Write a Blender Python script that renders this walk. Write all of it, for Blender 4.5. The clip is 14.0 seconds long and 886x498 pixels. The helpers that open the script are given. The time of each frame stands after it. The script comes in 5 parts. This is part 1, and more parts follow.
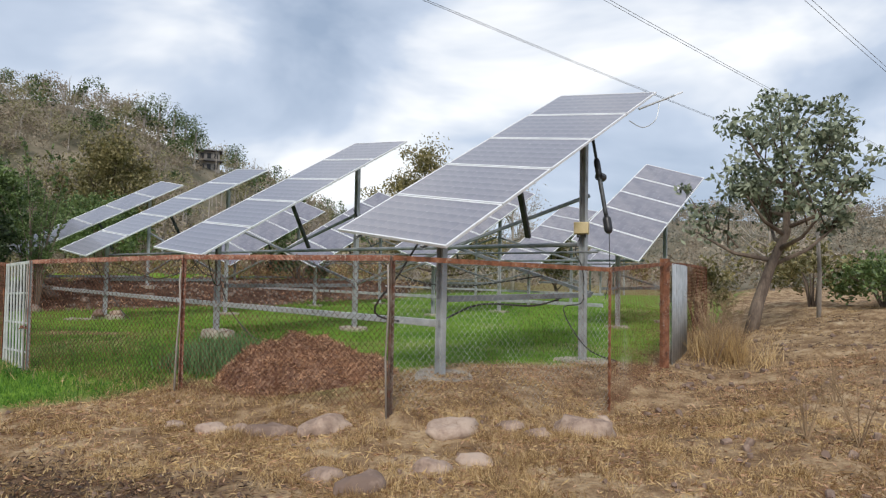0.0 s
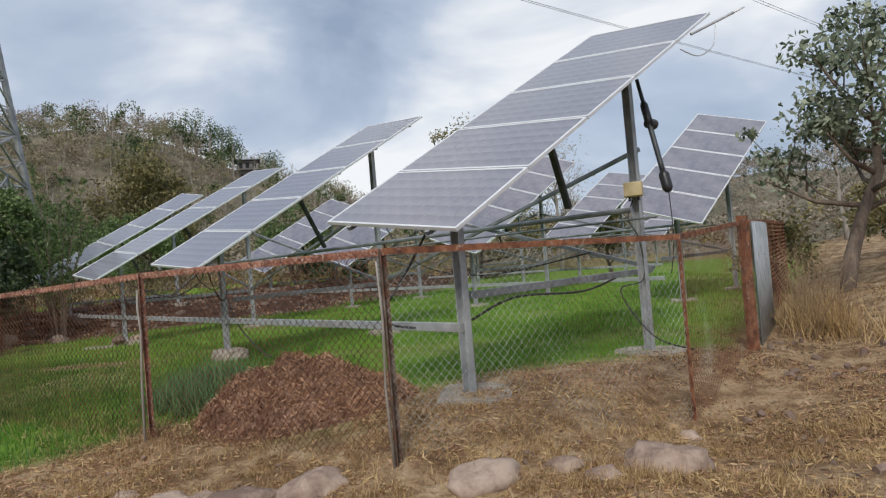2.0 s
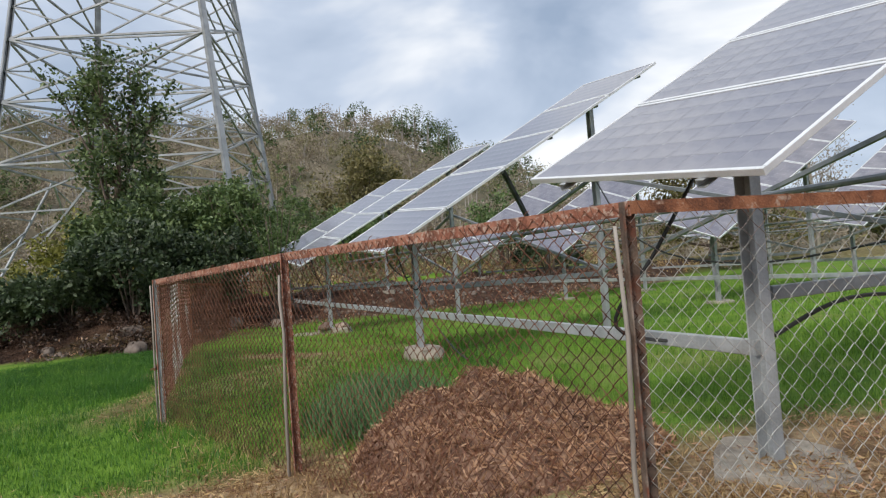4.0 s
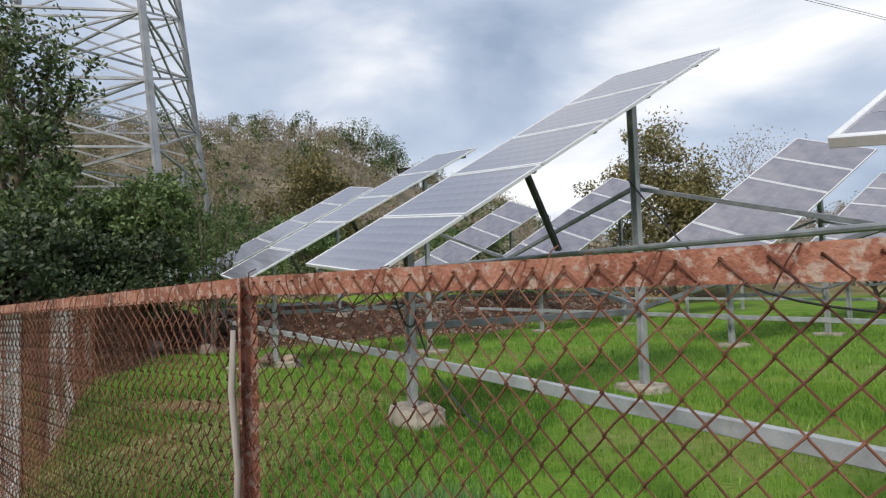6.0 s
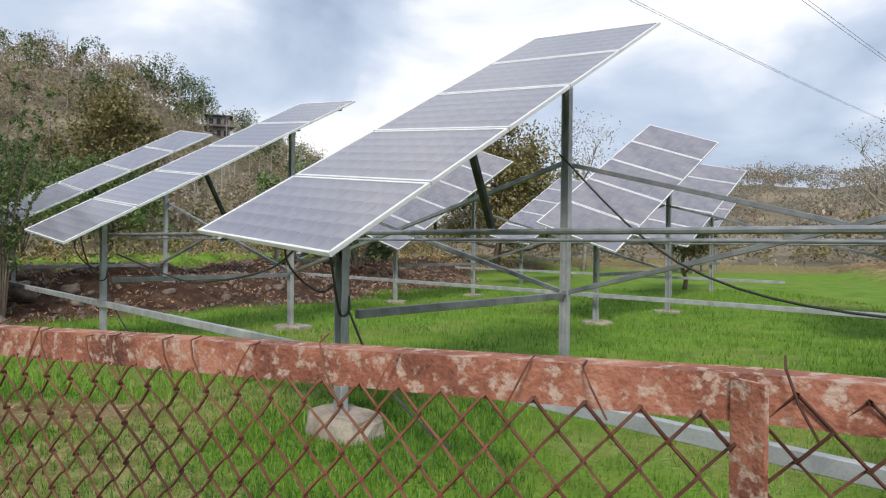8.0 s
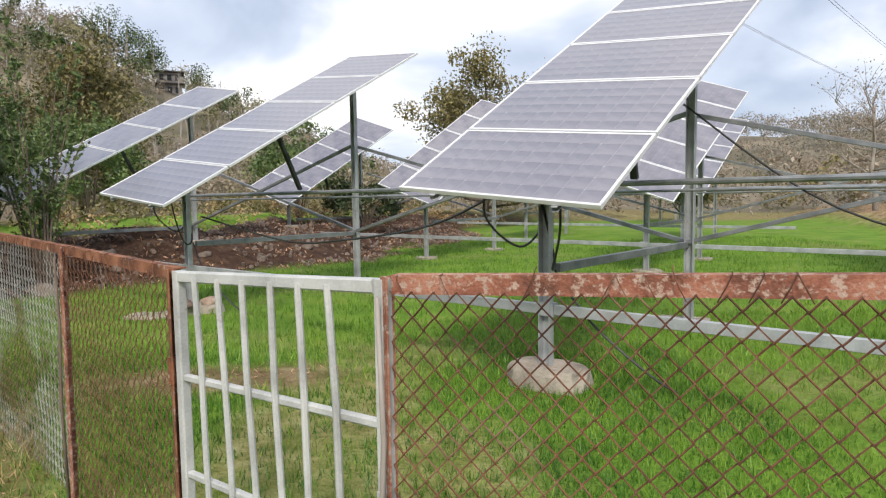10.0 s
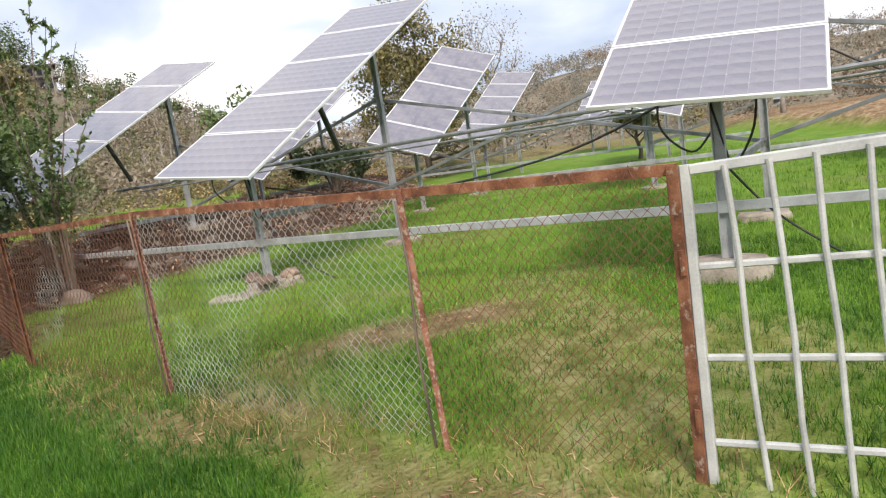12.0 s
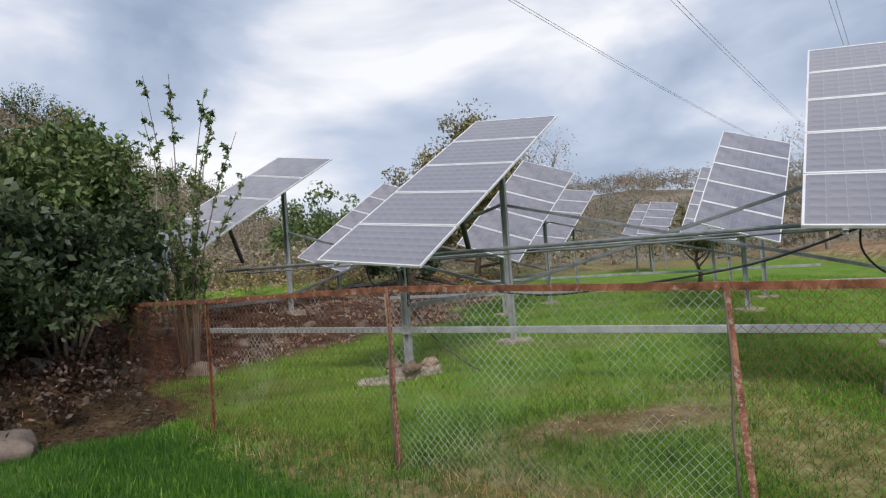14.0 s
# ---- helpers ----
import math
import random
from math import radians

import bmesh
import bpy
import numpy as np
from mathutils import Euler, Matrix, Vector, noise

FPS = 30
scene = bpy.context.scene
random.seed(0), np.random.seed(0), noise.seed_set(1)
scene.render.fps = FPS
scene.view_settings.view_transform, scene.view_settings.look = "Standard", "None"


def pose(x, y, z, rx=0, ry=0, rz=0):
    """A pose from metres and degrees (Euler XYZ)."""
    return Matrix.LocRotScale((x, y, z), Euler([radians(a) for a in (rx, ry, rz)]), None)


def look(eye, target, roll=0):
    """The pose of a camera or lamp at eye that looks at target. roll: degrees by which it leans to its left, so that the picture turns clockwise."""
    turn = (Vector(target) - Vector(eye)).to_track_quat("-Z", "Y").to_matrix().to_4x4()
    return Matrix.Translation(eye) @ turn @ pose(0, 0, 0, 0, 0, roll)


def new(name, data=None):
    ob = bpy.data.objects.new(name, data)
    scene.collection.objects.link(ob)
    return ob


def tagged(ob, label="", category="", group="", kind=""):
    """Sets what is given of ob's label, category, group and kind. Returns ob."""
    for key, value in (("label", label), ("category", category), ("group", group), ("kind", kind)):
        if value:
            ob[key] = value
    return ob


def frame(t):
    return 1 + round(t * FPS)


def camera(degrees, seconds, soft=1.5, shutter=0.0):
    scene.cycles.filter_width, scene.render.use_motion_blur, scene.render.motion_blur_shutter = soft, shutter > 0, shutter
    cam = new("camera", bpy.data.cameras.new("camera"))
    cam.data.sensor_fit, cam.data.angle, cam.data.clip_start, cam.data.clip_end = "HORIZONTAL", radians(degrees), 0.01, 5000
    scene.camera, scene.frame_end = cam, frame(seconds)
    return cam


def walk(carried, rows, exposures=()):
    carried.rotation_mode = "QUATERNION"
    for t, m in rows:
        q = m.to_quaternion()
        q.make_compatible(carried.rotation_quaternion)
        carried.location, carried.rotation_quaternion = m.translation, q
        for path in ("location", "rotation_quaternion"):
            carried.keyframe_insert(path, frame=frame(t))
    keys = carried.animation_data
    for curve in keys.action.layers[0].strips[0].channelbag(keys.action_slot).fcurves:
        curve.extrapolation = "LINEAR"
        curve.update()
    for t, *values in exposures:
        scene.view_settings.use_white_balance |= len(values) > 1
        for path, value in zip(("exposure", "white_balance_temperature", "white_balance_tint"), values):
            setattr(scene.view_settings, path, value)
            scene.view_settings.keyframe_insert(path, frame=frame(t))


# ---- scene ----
cam = camera(69.25, 14.0, soft=1.25)
PATH = [
    (0.0, pose(0.000, 0.000, 1.208, 92.19, -1.01, -0.00)),
    (0.5, pose(0.103, 0.352, 1.185, 90.47, 0.31, 1.51)),
    (1.0, pose(0.148, 0.698, 1.210, 92.82, 1.45, 2.59)),
    (1.5, pose(0.122, 1.119, 1.248, 92.09, 4.29, 1.58)),
    (2.0, pose(0.275, 1.529, 1.240, 91.13, 4.84, 4.46)),
    (2.5, pose(0.306, 1.949, 1.203, 89.81, 2.44, 4.66)),
    (3.0, pose(0.295, 2.423, 1.185, 87.59, 3.50, 8.92)),
    (3.5, pose(0.177, 2.971, 1.185, 90.33, 5.53, 20.68)),
    (4.0, pose(-0.167, 3.437, 1.179, 91.78, 4.39, 23.39)),
    (6.5, pose(-2.070, 5.744, 1.422, 93.20, 1.71, 17.01)),
    (7.0, pose(-2.406, 6.045, 1.509, 92.46, 3.33, 17.11)),
    (7.5, pose(-2.722, 6.130, 1.516, 89.71, 2.82, 6.39)),
    (8.0, pose(-3.096, 6.187, 1.499, 89.49, -0.59, 0.52)),
    (10.5, pose(-5.611, 6.301, 1.479, 84.23, 1.49, -4.61)),
    (11.0, pose(-6.182, 6.373, 1.459, 83.16, 6.47, -3.19)),
    (11.5, pose(-6.787, 6.329, 1.454, 81.93, 7.37, -11.60)),
    (12.0, pose(-7.314, 6.476, 1.432, 81.21, 8.75, -12.80)),
    (12.5, pose(-7.886, 6.546, 1.473, 84.09, 4.43, -15.03)),
    (13.0, pose(-8.455, 6.535, 1.470, 86.60, 2.67, -12.41)),
    (13.5, pose(-8.847, 6.617, 1.458, 90.66, -1.20, -9.68)),
    (14.0, pose(-9.089, 6.494, 1.507, 91.03, 4.20, -11.25)),
]
EXPO = [(0.0, 0.10, 6500, 10), (1.0, -0.03, 6500, 10), (1.5, -0.14, 6450, 10), (2.0, -0.13, 6450, 10), (2.5, 0.14, 6500, 10), (3.0, 0.19, 6500, 10), (3.5, 0.33, 6500, 10), (4.0, 0.07, 6500, 10),
        (6.5, 0.05, 6550, 11), (7.5, 0.06, 6600, 11), (8.0, 0.22, 6600, 11), (10.5, 0.42, 6850, 14), (11.0, 0.45, 6900, 15), (11.5, 0.56, 6900, 15), (12.0, 0.62, 6900, 15),
        (12.5, 0.53, 6850, 15), (13.0, 0.46, 6800, 15), (13.5, -0.12, 6600, 14), (14.0, -0.03, 6500, 13)]
walk(cam, PATH, EXPO)

# ---- sky and sun ----
SUN_ELEV, SUN_AZ = radians(44), radians(186)     # azimuth clockwise from +y
world = bpy.data.worlds.new("overcast_sky")
scene.world = world
world.use_nodes = True
wn, wl = world.node_tree.nodes, world.node_tree.links
wn.clear()
w_out = wn.new("ShaderNodeOutputWorld")
sky = wn.new("ShaderNodeTexSky")
sky.sky_type, sky.sun_disc = "NISHITA", False
sky.sun_elevation, sky.sun_rotation = SUN_ELEV, SUN_AZ
sky_bg = wn.new("ShaderNodeBackground")
sky_bg.inputs["Strength"].default_value = 0.10
wl.new(sky.outputs[0], sky_bg.inputs["Color"])
tc = wn.new("ShaderNodeTexCoord")
squash = wn.new("ShaderNodeMapping")
squash.inputs["Scale"].default_value = (1.0, 1.0, 2.3)
squash.inputs["Rotation"].default_value = (0.0, 0.0, radians(36))
squash.inputs["Location"].default_value = (0.35, 0.2, 0.1)
wl.new(tc.outputs["Generated"], squash.inputs["Vector"])
cloud = wn.new("ShaderNodeTexNoise")
cloud.inputs["Scale"].default_value, cloud.inputs["Detail"].default_value = 2.1, 5.0
cloud.inputs["Roughness"].default_value, cloud.inputs["Distortion"].default_value = 0.5, 0.3
wl.new(squash.outputs[0], cloud.inputs["Vector"])
tone = wn.new("ShaderNodeValToRGB")
tone.color_ramp.elements[0].position, tone.color_ramp.elements[0].color = 0.35, (0.32, 0.405, 0.54, 1)
tone.color_ramp.elements[1].position, tone.color_ramp.elements[1].color = 0.64, (0.97, 0.985, 1.0, 1)
mid = tone.color_ramp.elements.new(0.50)
mid.color = (0.53, 0.61, 0.74, 1)
wl.new(cloud.outputs["Fac"], tone.inputs["Fac"])
cloud_bg = wn.new("ShaderNodeBackground")
cloud_bg.inputs["Strength"].default_value = 1.08
wl.new(tone.outputs[0], cloud_bg.inputs["Color"])
w_mix = wn.new("ShaderNodeMixShader")
w_mix.inputs["Fac"].default_value = 0.9
wl.new(sky_bg.outputs[0], w_mix.inputs[1])
wl.new(cloud_bg.outputs[0], w_mix.inputs[2])
wl.new(w_mix.outputs[0], w_out.inputs["Surface"])

sun = new("sun", bpy.data.lights.new("sun", "SUN"))
sun.data.energy, sun.data.angle, sun.data.color = 2.6, radians(14), (1.0, 0.95, 0.88)
sun_dir = Vector((math.sin(SUN_AZ) * math.cos(SUN_ELEV), math.cos(SUN_AZ) * math.cos(SUN_ELEV), math.sin(SUN_ELEV)))
sun.matrix_world = look(sun_dir * 60, (0, 0, 0))


# ---- materials ----
def material(name, stops, scale=4.0, rough=0.8, metal=0.0, bump=0.3, fine=60.0, spec=0.5, wear=None, wear_scale=6.0,
             wear_at=(0.5, 0.6), random_tint=0.0, stretch=(1, 1, 1), translucent=0.0, coat=0.0, island=False):
    """A procedural surface: colour stops over noise, an optional second colour in worn patches, fine relief."""
    m = bpy.data.materials.new(name)
    m.use_nodes = True
    n, l = m.node_tree.nodes, m.node_tree.links
    n.clear()
    out, bsdf = n.new("ShaderNodeOutputMaterial"), n.new("ShaderNodeBsdfPrincipled")
    coord, mp = n.new("ShaderNodeTexCoord"), n.new("ShaderNodeMapping")
    mp.inputs["Scale"].default_value = stretch
    l.new(coord.outputs["Object"], mp.inputs["Vector"])
    big, small = n.new("ShaderNodeTexNoise"), n.new("ShaderNodeTexNoise")
    big.inputs["Scale"].default_value, big.inputs["Detail"].default_value = scale, 8.0
    small.inputs["Scale"].default_value, small.inputs["Detail"].default_value = fine, 4.0
    l.new(mp.outputs[0], big.inputs["Vector"])
    l.new(mp.outputs[0], small.inputs["Vector"])
    blend = n.new("ShaderNodeMath")
    blend.operation = "MULTIPLY_ADD"
    blend.inputs[1].default_value, blend.inputs[2].default_value = 0.35, -0.17
    l.new(small.outputs["Fac"], blend.inputs[0])
    add = n.new("ShaderNodeMath")
    l.new(big.outputs["Fac"], add.inputs[0])
    l.new(blend.outputs[0], add.inputs[1])
    fac = add
    if random_tint:
        info = n.new("ShaderNodeNewGeometry" if island else "ShaderNodeObjectInfo")
        off = n.new("ShaderNodeMath")
        off.operation = "MULTIPLY_ADD"
        off.inputs[1].default_value, off.inputs[2].default_value = random_tint, -random_tint / 2
        l.new(info.outputs["Random Per Island" if island else "Random"], off.inputs[0])
        fac = n.new("ShaderNodeMath")
        l.new(add.outputs[0], fac.inputs[0])
        l.new(off.outputs[0], fac.inputs[1])
    ramp = n.new("ShaderNodeValToRGB")
    while len(ramp.color_ramp.elements) < len(stops):
        ramp.color_ramp.elements.new(0.5)
    for e, (at, c) in zip(ramp.color_ramp.elements, stops):
        e.position, e.color = at, (*c, 1)
    l.new(fac.outputs[0], ramp.inputs["Fac"])
    colour = ramp.outputs["Color"]
    if wear:
        patch = n.new("ShaderNodeTexNoise")
        patch.inputs["Scale"].default_value, patch.inputs["Detail"].default_value = wear_scale, 10.0
        l.new(coord.outputs["Object"], patch.inputs["Vector"])
        patch.inputs["Roughness"].default_value = 0.65
        edge = n.new("ShaderNodeMapRange")
        edge.inputs["From Min"].default_value, edge.inputs["From Max"].default_value = wear_at
        l.new(patch.outputs["Fac"], edge.inputs["Value"])
        mix = n.new("ShaderNodeMix")
        mix.data_type = "RGBA"
        l.new(edge.outputs[0], mix.inputs["Factor"])
        l.new(colour, mix.inputs["A"])
        mix.inputs["B"].default_value = (*wear, 1)
        colour = mix.outputs["Result"]
    l.new(colour, bsdf.inputs["Base Color"])
    bsdf.inputs["Roughness"].default_value = rough
    bsdf.inputs["Metallic"].default_value = metal
    bsdf.inputs["Specular IOR Level"].default_value = spec
    bsdf.inputs["Coat Weight"].default_value = coat
    bsdf.inputs["Coat Roughness"].default_value = 0.12
    if bump:
        bm_node = n.new("ShaderNodeBump")
        bm_node.inputs["Strength"].default_value, bm_node.inputs["Distance"].default_value = bump, 0.02
        l.new(add.outputs[0], bm_node.inputs["Height"])
        l.new(bm_node.outputs[0], bsdf.inputs["Normal"])
    if translucent:
        tr, mx = n.new("ShaderNodeBsdfTranslucent"), n.new("ShaderNodeMixShader")
        l.new(colour, tr.inputs["Color"])
        mx.inputs["Fac"].default_value = translucent
        l.new(bsdf.outputs[0], mx.inputs[1])
        l.new(tr.outputs[0], mx.inputs[2])
        l.new(mx.outputs[0], out.inputs["Surface"])
    else:
        l.new(bsdf.outputs[0], out.inputs["Surface"])
    return m


RUST = material("rusty_red_paint", [(0.3, (0.10, 0.04, 0.025)), (0.5, (0.27, 0.10, 0.06)), (0.7, (0.42, 0.20, 0.13))],
                scale=9, rough=0.85, bump=0.5, fine=140, wear=(0.42, 0.31, 0.245), wear_scale=46, wear_at=(0.52, 0.60))
RUST_DEEP = material("deep_orange_rust", [(0.3, (0.07, 0.026, 0.014)), (0.5, (0.20, 0.075, 0.035)), (0.7, (0.33, 0.145, 0.075))],
                     scale=10, rough=0.9, bump=0.5, fine=140, wear=(0.36, 0.27, 0.21), wear_scale=22, wear_at=(0.57, 0.66))
RUST_POST = material("weathered_rusty_steel", [(0.3, (0.05, 0.035, 0.028)), (0.5, (0.13, 0.085, 0.06)), (0.72, (0.26, 0.21, 0.17))],
                     scale=8, rough=0.85, bump=0.5, fine=120, wear=(0.16, 0.055, 0.03), wear_scale=9, wear_at=(0.5, 0.64))
WIRE_RUST = material("rusted_wire", [(0.35, (0.07, 0.028, 0.018)), (0.6, (0.19, 0.08, 0.045))], scale=3, rough=0.8, metal=0.2, bump=0.0,
                     wear=(0.34, 0.27, 0.2), wear_scale=1.5, wear_at=(0.62, 0.8))
WIRE_GREY = material("galvanised_wire", [(0.35, (0.31, 0.29, 0.26)), (0.6, (0.53, 0.52, 0.48))], scale=2, rough=0.5, metal=0.25, bump=0.0,
                     wear=(0.17, 0.08, 0.05), wear_scale=1.3, wear_at=(0.46, 0.60))
GALV = material("galvanised_steel", [(0.3, (0.30, 0.32, 0.33)), (0.7, (0.52, 0.54, 0.55))], scale=5, rough=0.5, metal=0.35, bump=0.1, fine=90,
                wear=(0.30, 0.28, 0.25), wear_scale=3, wear_at=(0.55, 0.75))
ROD_STEEL = material("weathered_grey_steel", [(0.3, (0.15, 0.165, 0.175)), (0.7, (0.31, 0.325, 0.335))], scale=5, rough=0.5, metal=0.4, bump=0.1, fine=90,
                     wear=(0.20, 0.16, 0.13), wear_scale=4, wear_at=(0.6, 0.8))
DARK_STEEL = material("dark_steel", [(0.3, (0.035, 0.04, 0.042)), (0.7, (0.10, 0.105, 0.11))], scale=6, rough=0.55, metal=0.5, bump=0.1)
TOWER_STEEL = material("tower_galvanised_steel", [(0.3, (0.20, 0.21, 0.22)), (0.7, (0.42, 0.43, 0.44))], scale=1.5, rough=0.55, metal=0.4, bump=0.0,
                       random_tint=0.35, island=True)
WHITE_PAINT = material("grey_white_gate_paint", [(0.3, (0.33, 0.34, 0.33)), (0.65, (0.52, 0.53, 0.51))], scale=7, rough=0.6, bump=0.15, fine=100,
                       wear=(0.25, 0.16, 0.12), wear_scale=8, wear_at=(0.66, 0.74))
ALU = material("anodised_aluminium_frame", [(0.3, (0.68, 0.69, 0.70)), (0.7, (0.84, 0.85, 0.86))], scale=4, rough=0.45, metal=0.25, bump=0.0)
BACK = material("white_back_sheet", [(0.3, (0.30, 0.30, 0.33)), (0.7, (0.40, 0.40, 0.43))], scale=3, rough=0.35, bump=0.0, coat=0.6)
def cell_material(name, island):
    return material(name, [(0.3, (0.115, 0.113, 0.15)), (0.5, (0.145, 0.142, 0.18)), (0.72, (0.19, 0.185, 0.215))], scale=3.0, rough=0.32, bump=0.03, fine=40, spec=0.6,
                    coat=0.8, random_tint=0.12, island=island, wear=(0.25, 0.24, 0.26), wear_scale=1.6, wear_at=(0.42, 0.8))


CELL, CELL_FAR = cell_material("polycrystalline_cells", False), cell_material("polycrystalline_cells_far", True)
CONCRETE = material("rough_concrete", [(0.3, (0.18, 0.15, 0.12)), (0.7, (0.40, 0.355, 0.29))], scale=5, rough=0.9, bump=0.8, fine=45)
STONE = material("river_stone", [(0.3, (0.17, 0.115, 0.088)), (0.5, (0.30, 0.215, 0.165)), (0.7, (0.42, 0.32, 0.25))], scale=7, rough=0.85, bump=0.6, fine=40,
                 random_tint=0.5)
BANK_STONE = material("earthy_stone", [(0.3, (0.08, 0.06, 0.048)), (0.7, (0.21, 0.165, 0.135))], scale=4, rough=0.9, bump=0.7, fine=40, random_tint=0.4)
CABLE = material("black_cable", [(0.3, (0.012, 0.012, 0.012)), (0.7, (0.03, 0.03, 0.03))], scale=5, rough=0.5, bump=0.0)
POWER_LINE = material("power_line", [(0.3, (0.10, 0.11, 0.12)), (0.7, (0.16, 0.17, 0.18))], scale=1, rough=0.6, bump=0.0)
BLACK = material("black_housing", [(0.3, (0.012, 0.012, 0.014)), (0.7, (0.035, 0.035, 0.04))], scale=6, rough=0.4, bump=0.05)
CREAM = material("yellowed_plastic_box", [(0.3, (0.50, 0.40, 0.20)), (0.7, (0.66, 0.56, 0.34))], scale=6, rough=0.5, bump=0.05)
BARK = material("grey_brown_bark", [(0.3, (0.07, 0.05, 0.04)), (0.7, (0.22, 0.17, 0.13))], scale=5, rough=0.95, bump=0.8, fine=40, stretch=(1, 1, 0.25))
PALE_BARK = material("pale_dry_bark", [(0.3, (0.22, 0.19, 0.16)), (0.7, (0.42, 0.38, 0.34))], scale=5, rough=0.95, bump=0.5, fine=40, stretch=(1, 1, 0.25))


def leaf_material(name, dark, light, scale=0.9):
    return material(name, [(0.28, dark), (0.72, light)], scale=scale, rough=0.5, bump=0.0, fine=6, random_tint=0.6, island=True, translucent=0.25)


# LEAF_DARK has the shade low among the bushes put into its green.
LEAF_DARK = leaf_material("dark_shaded_leaves", (0.022, 0.04, 0.015), (0.09, 0.125, 0.055))
LEAF_MID = leaf_material("mid_green_leaves", (0.032, 0.058, 0.018), (0.15, 0.205, 0.07))
LEAF_GREEN = leaf_material("green_leaves", (0.06, 0.105, 0.03), (0.19, 0.26, 0.09))
LEAF_GREY = leaf_material("grey_green_leaves", (0.06, 0.085, 0.045), (0.36, 0.40, 0.28))
LEAF_OLIVE = leaf_material("olive_brown_leaves", (0.11, 0.105, 0.035), (0.34, 0.285, 0.125))
LEAF_YELLOW = leaf_material("yellow_green_leaves", (0.10, 0.10, 0.02), (0.30, 0.28, 0.06))
# Far foliage: aerial haze is mixed into these three colours, pale and close in tone.
LEAF_HAZE = leaf_material("haze_tinted_olive_leaves", (0.17, 0.165, 0.13), (0.28, 0.265, 0.205))
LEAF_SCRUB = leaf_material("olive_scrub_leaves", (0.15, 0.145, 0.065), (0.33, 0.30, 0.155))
FAR_TWIGS = leaf_material("haze_tinted_brown_twigs", (0.22, 0.18, 0.13), (0.37, 0.305, 0.22))
TWIGS = leaf_material("dry_brown_twigs", (0.18, 0.145, 0.105), (0.42, 0.35, 0.26))
GRASS = leaf_material("fresh_green_grass", (0.075, 0.18, 0.016), (0.24, 0.40, 0.05), scale=0.7)
VERGE_GRASS = leaf_material("lush_green_grass", (0.02, 0.09, 0.009), (0.09, 0.225, 0.024), scale=0.7)
DRY_GRASS = leaf_material("dry_straw_grass", (0.20, 0.11, 0.042), (0.66, 0.475, 0.235), scale=0.8)
LEAF_WEED = leaf_material("blue_green_weed", (0.06, 0.14, 0.05), (0.19, 0.34, 0.14))
STRAW = leaf_material("red_brown_straw", (0.19, 0.09, 0.05), (0.62, 0.38, 0.225), scale=2.0)


def ground_material():
    """Soil, dry turf and green turf, mixed by the sheet's own 'green' and 'soil' attributes."""
    m = bpy.data.materials.new("field_ground")
    m.use_nodes = True
    n, l = m.node_tree.nodes, m.node_tree.links
    n.clear()
    out, bsdf = n.new("ShaderNodeOutputMaterial"), n.new("ShaderNodeBsdfPrincipled")
    coord = n.new("ShaderNodeTexCoord")

    def ramp_noise(scale, stops, detail=10.0):
        tex, ramp = n.new("ShaderNodeTexNoise"), n.new("ShaderNodeValToRGB")
        tex.inputs["Scale"].default_value, tex.inputs["Detail"].default_value, tex.inputs["Roughness"].default_value = scale, detail, 0.7
        l.new(coord.outputs["Object"], tex.inputs["Vector"])
        while len(ramp.color_ramp.elements) < len(stops):
            ramp.color_ramp.elements.new(0.5)
        for e, (at, c) in zip(ramp.color_ramp.elements, stops):
            e.position, e.color = at, (*c, 1)
        l.new(tex.outputs["Fac"], ramp.inputs["Fac"])
        return tex.outputs["Fac"], ramp.outputs["Color"]

    def mixed(fac, a, b):
        mix = n.new("ShaderNodeMix")
        mix.data_type = "RGBA"
        l.new(fac, mix.inputs["Factor"])
        l.new(a, mix.inputs["A"])
        l.new(b, mix.inputs["B"])
        return mix.outputs["Result"]

    def attribute(name):
        a = n.new("ShaderNodeAttribute")
        a.attribute_name = name
        return a.outputs["Fac"]

    h, dry = ramp_noise(3.4, [(0.32, (0.11, 0.066, 0.038)), (0.45, (0.22, 0.14, 0.078)), (0.56, (0.36, 0.255, 0.15)), (0.70, (0.53, 0.42, 0.275))])
    _, green = ramp_noise(1.1, [(0.30, (0.075, 0.15, 0.017)), (0.5, (0.13, 0.245, 0.028)), (0.66, (0.19, 0.265, 0.045)), (0.78, (0.26, 0.22, 0.09))])
    # the soil's darks also hold the shade below the bank's bushes
    _, soil = ramp_noise(3.5, [(0.30, (0.024, 0.014, 0.010)), (0.5, (0.068, 0.038, 0.025)), (0.66, (0.14, 0.088, 0.058)), (0.78, (0.24, 0.175, 0.12))])
    l.new(mixed(attribute("soil"), mixed(attribute("green"), dry, green), soil), bsdf.inputs["Base Color"])
    fine = n.new("ShaderNodeTexNoise")
    fine.inputs["Scale"].default_value, fine.inputs["Detail"].default_value = 25.0, 8.0
    l.new(coord.outputs["Object"], fine.inputs["Vector"])
    bump = n.new("ShaderNodeBump")
    bump.inputs["Strength"].default_value, bump.inputs["Distance"].default_value = 0.9, 0.05
    l.new(fine.outputs["Fac"], bump.inputs["Height"])
    l.new(bump.outputs[0], bsdf.inputs["Normal"])
    bsdf.inputs["Roughness"].default_value = 0.95
    bsdf.inputs["Specular IOR Level"].default_value = 0.15
    l.new(bsdf.outputs[0], out.inputs["Surface"])
    return m


GROUND = ground_material()


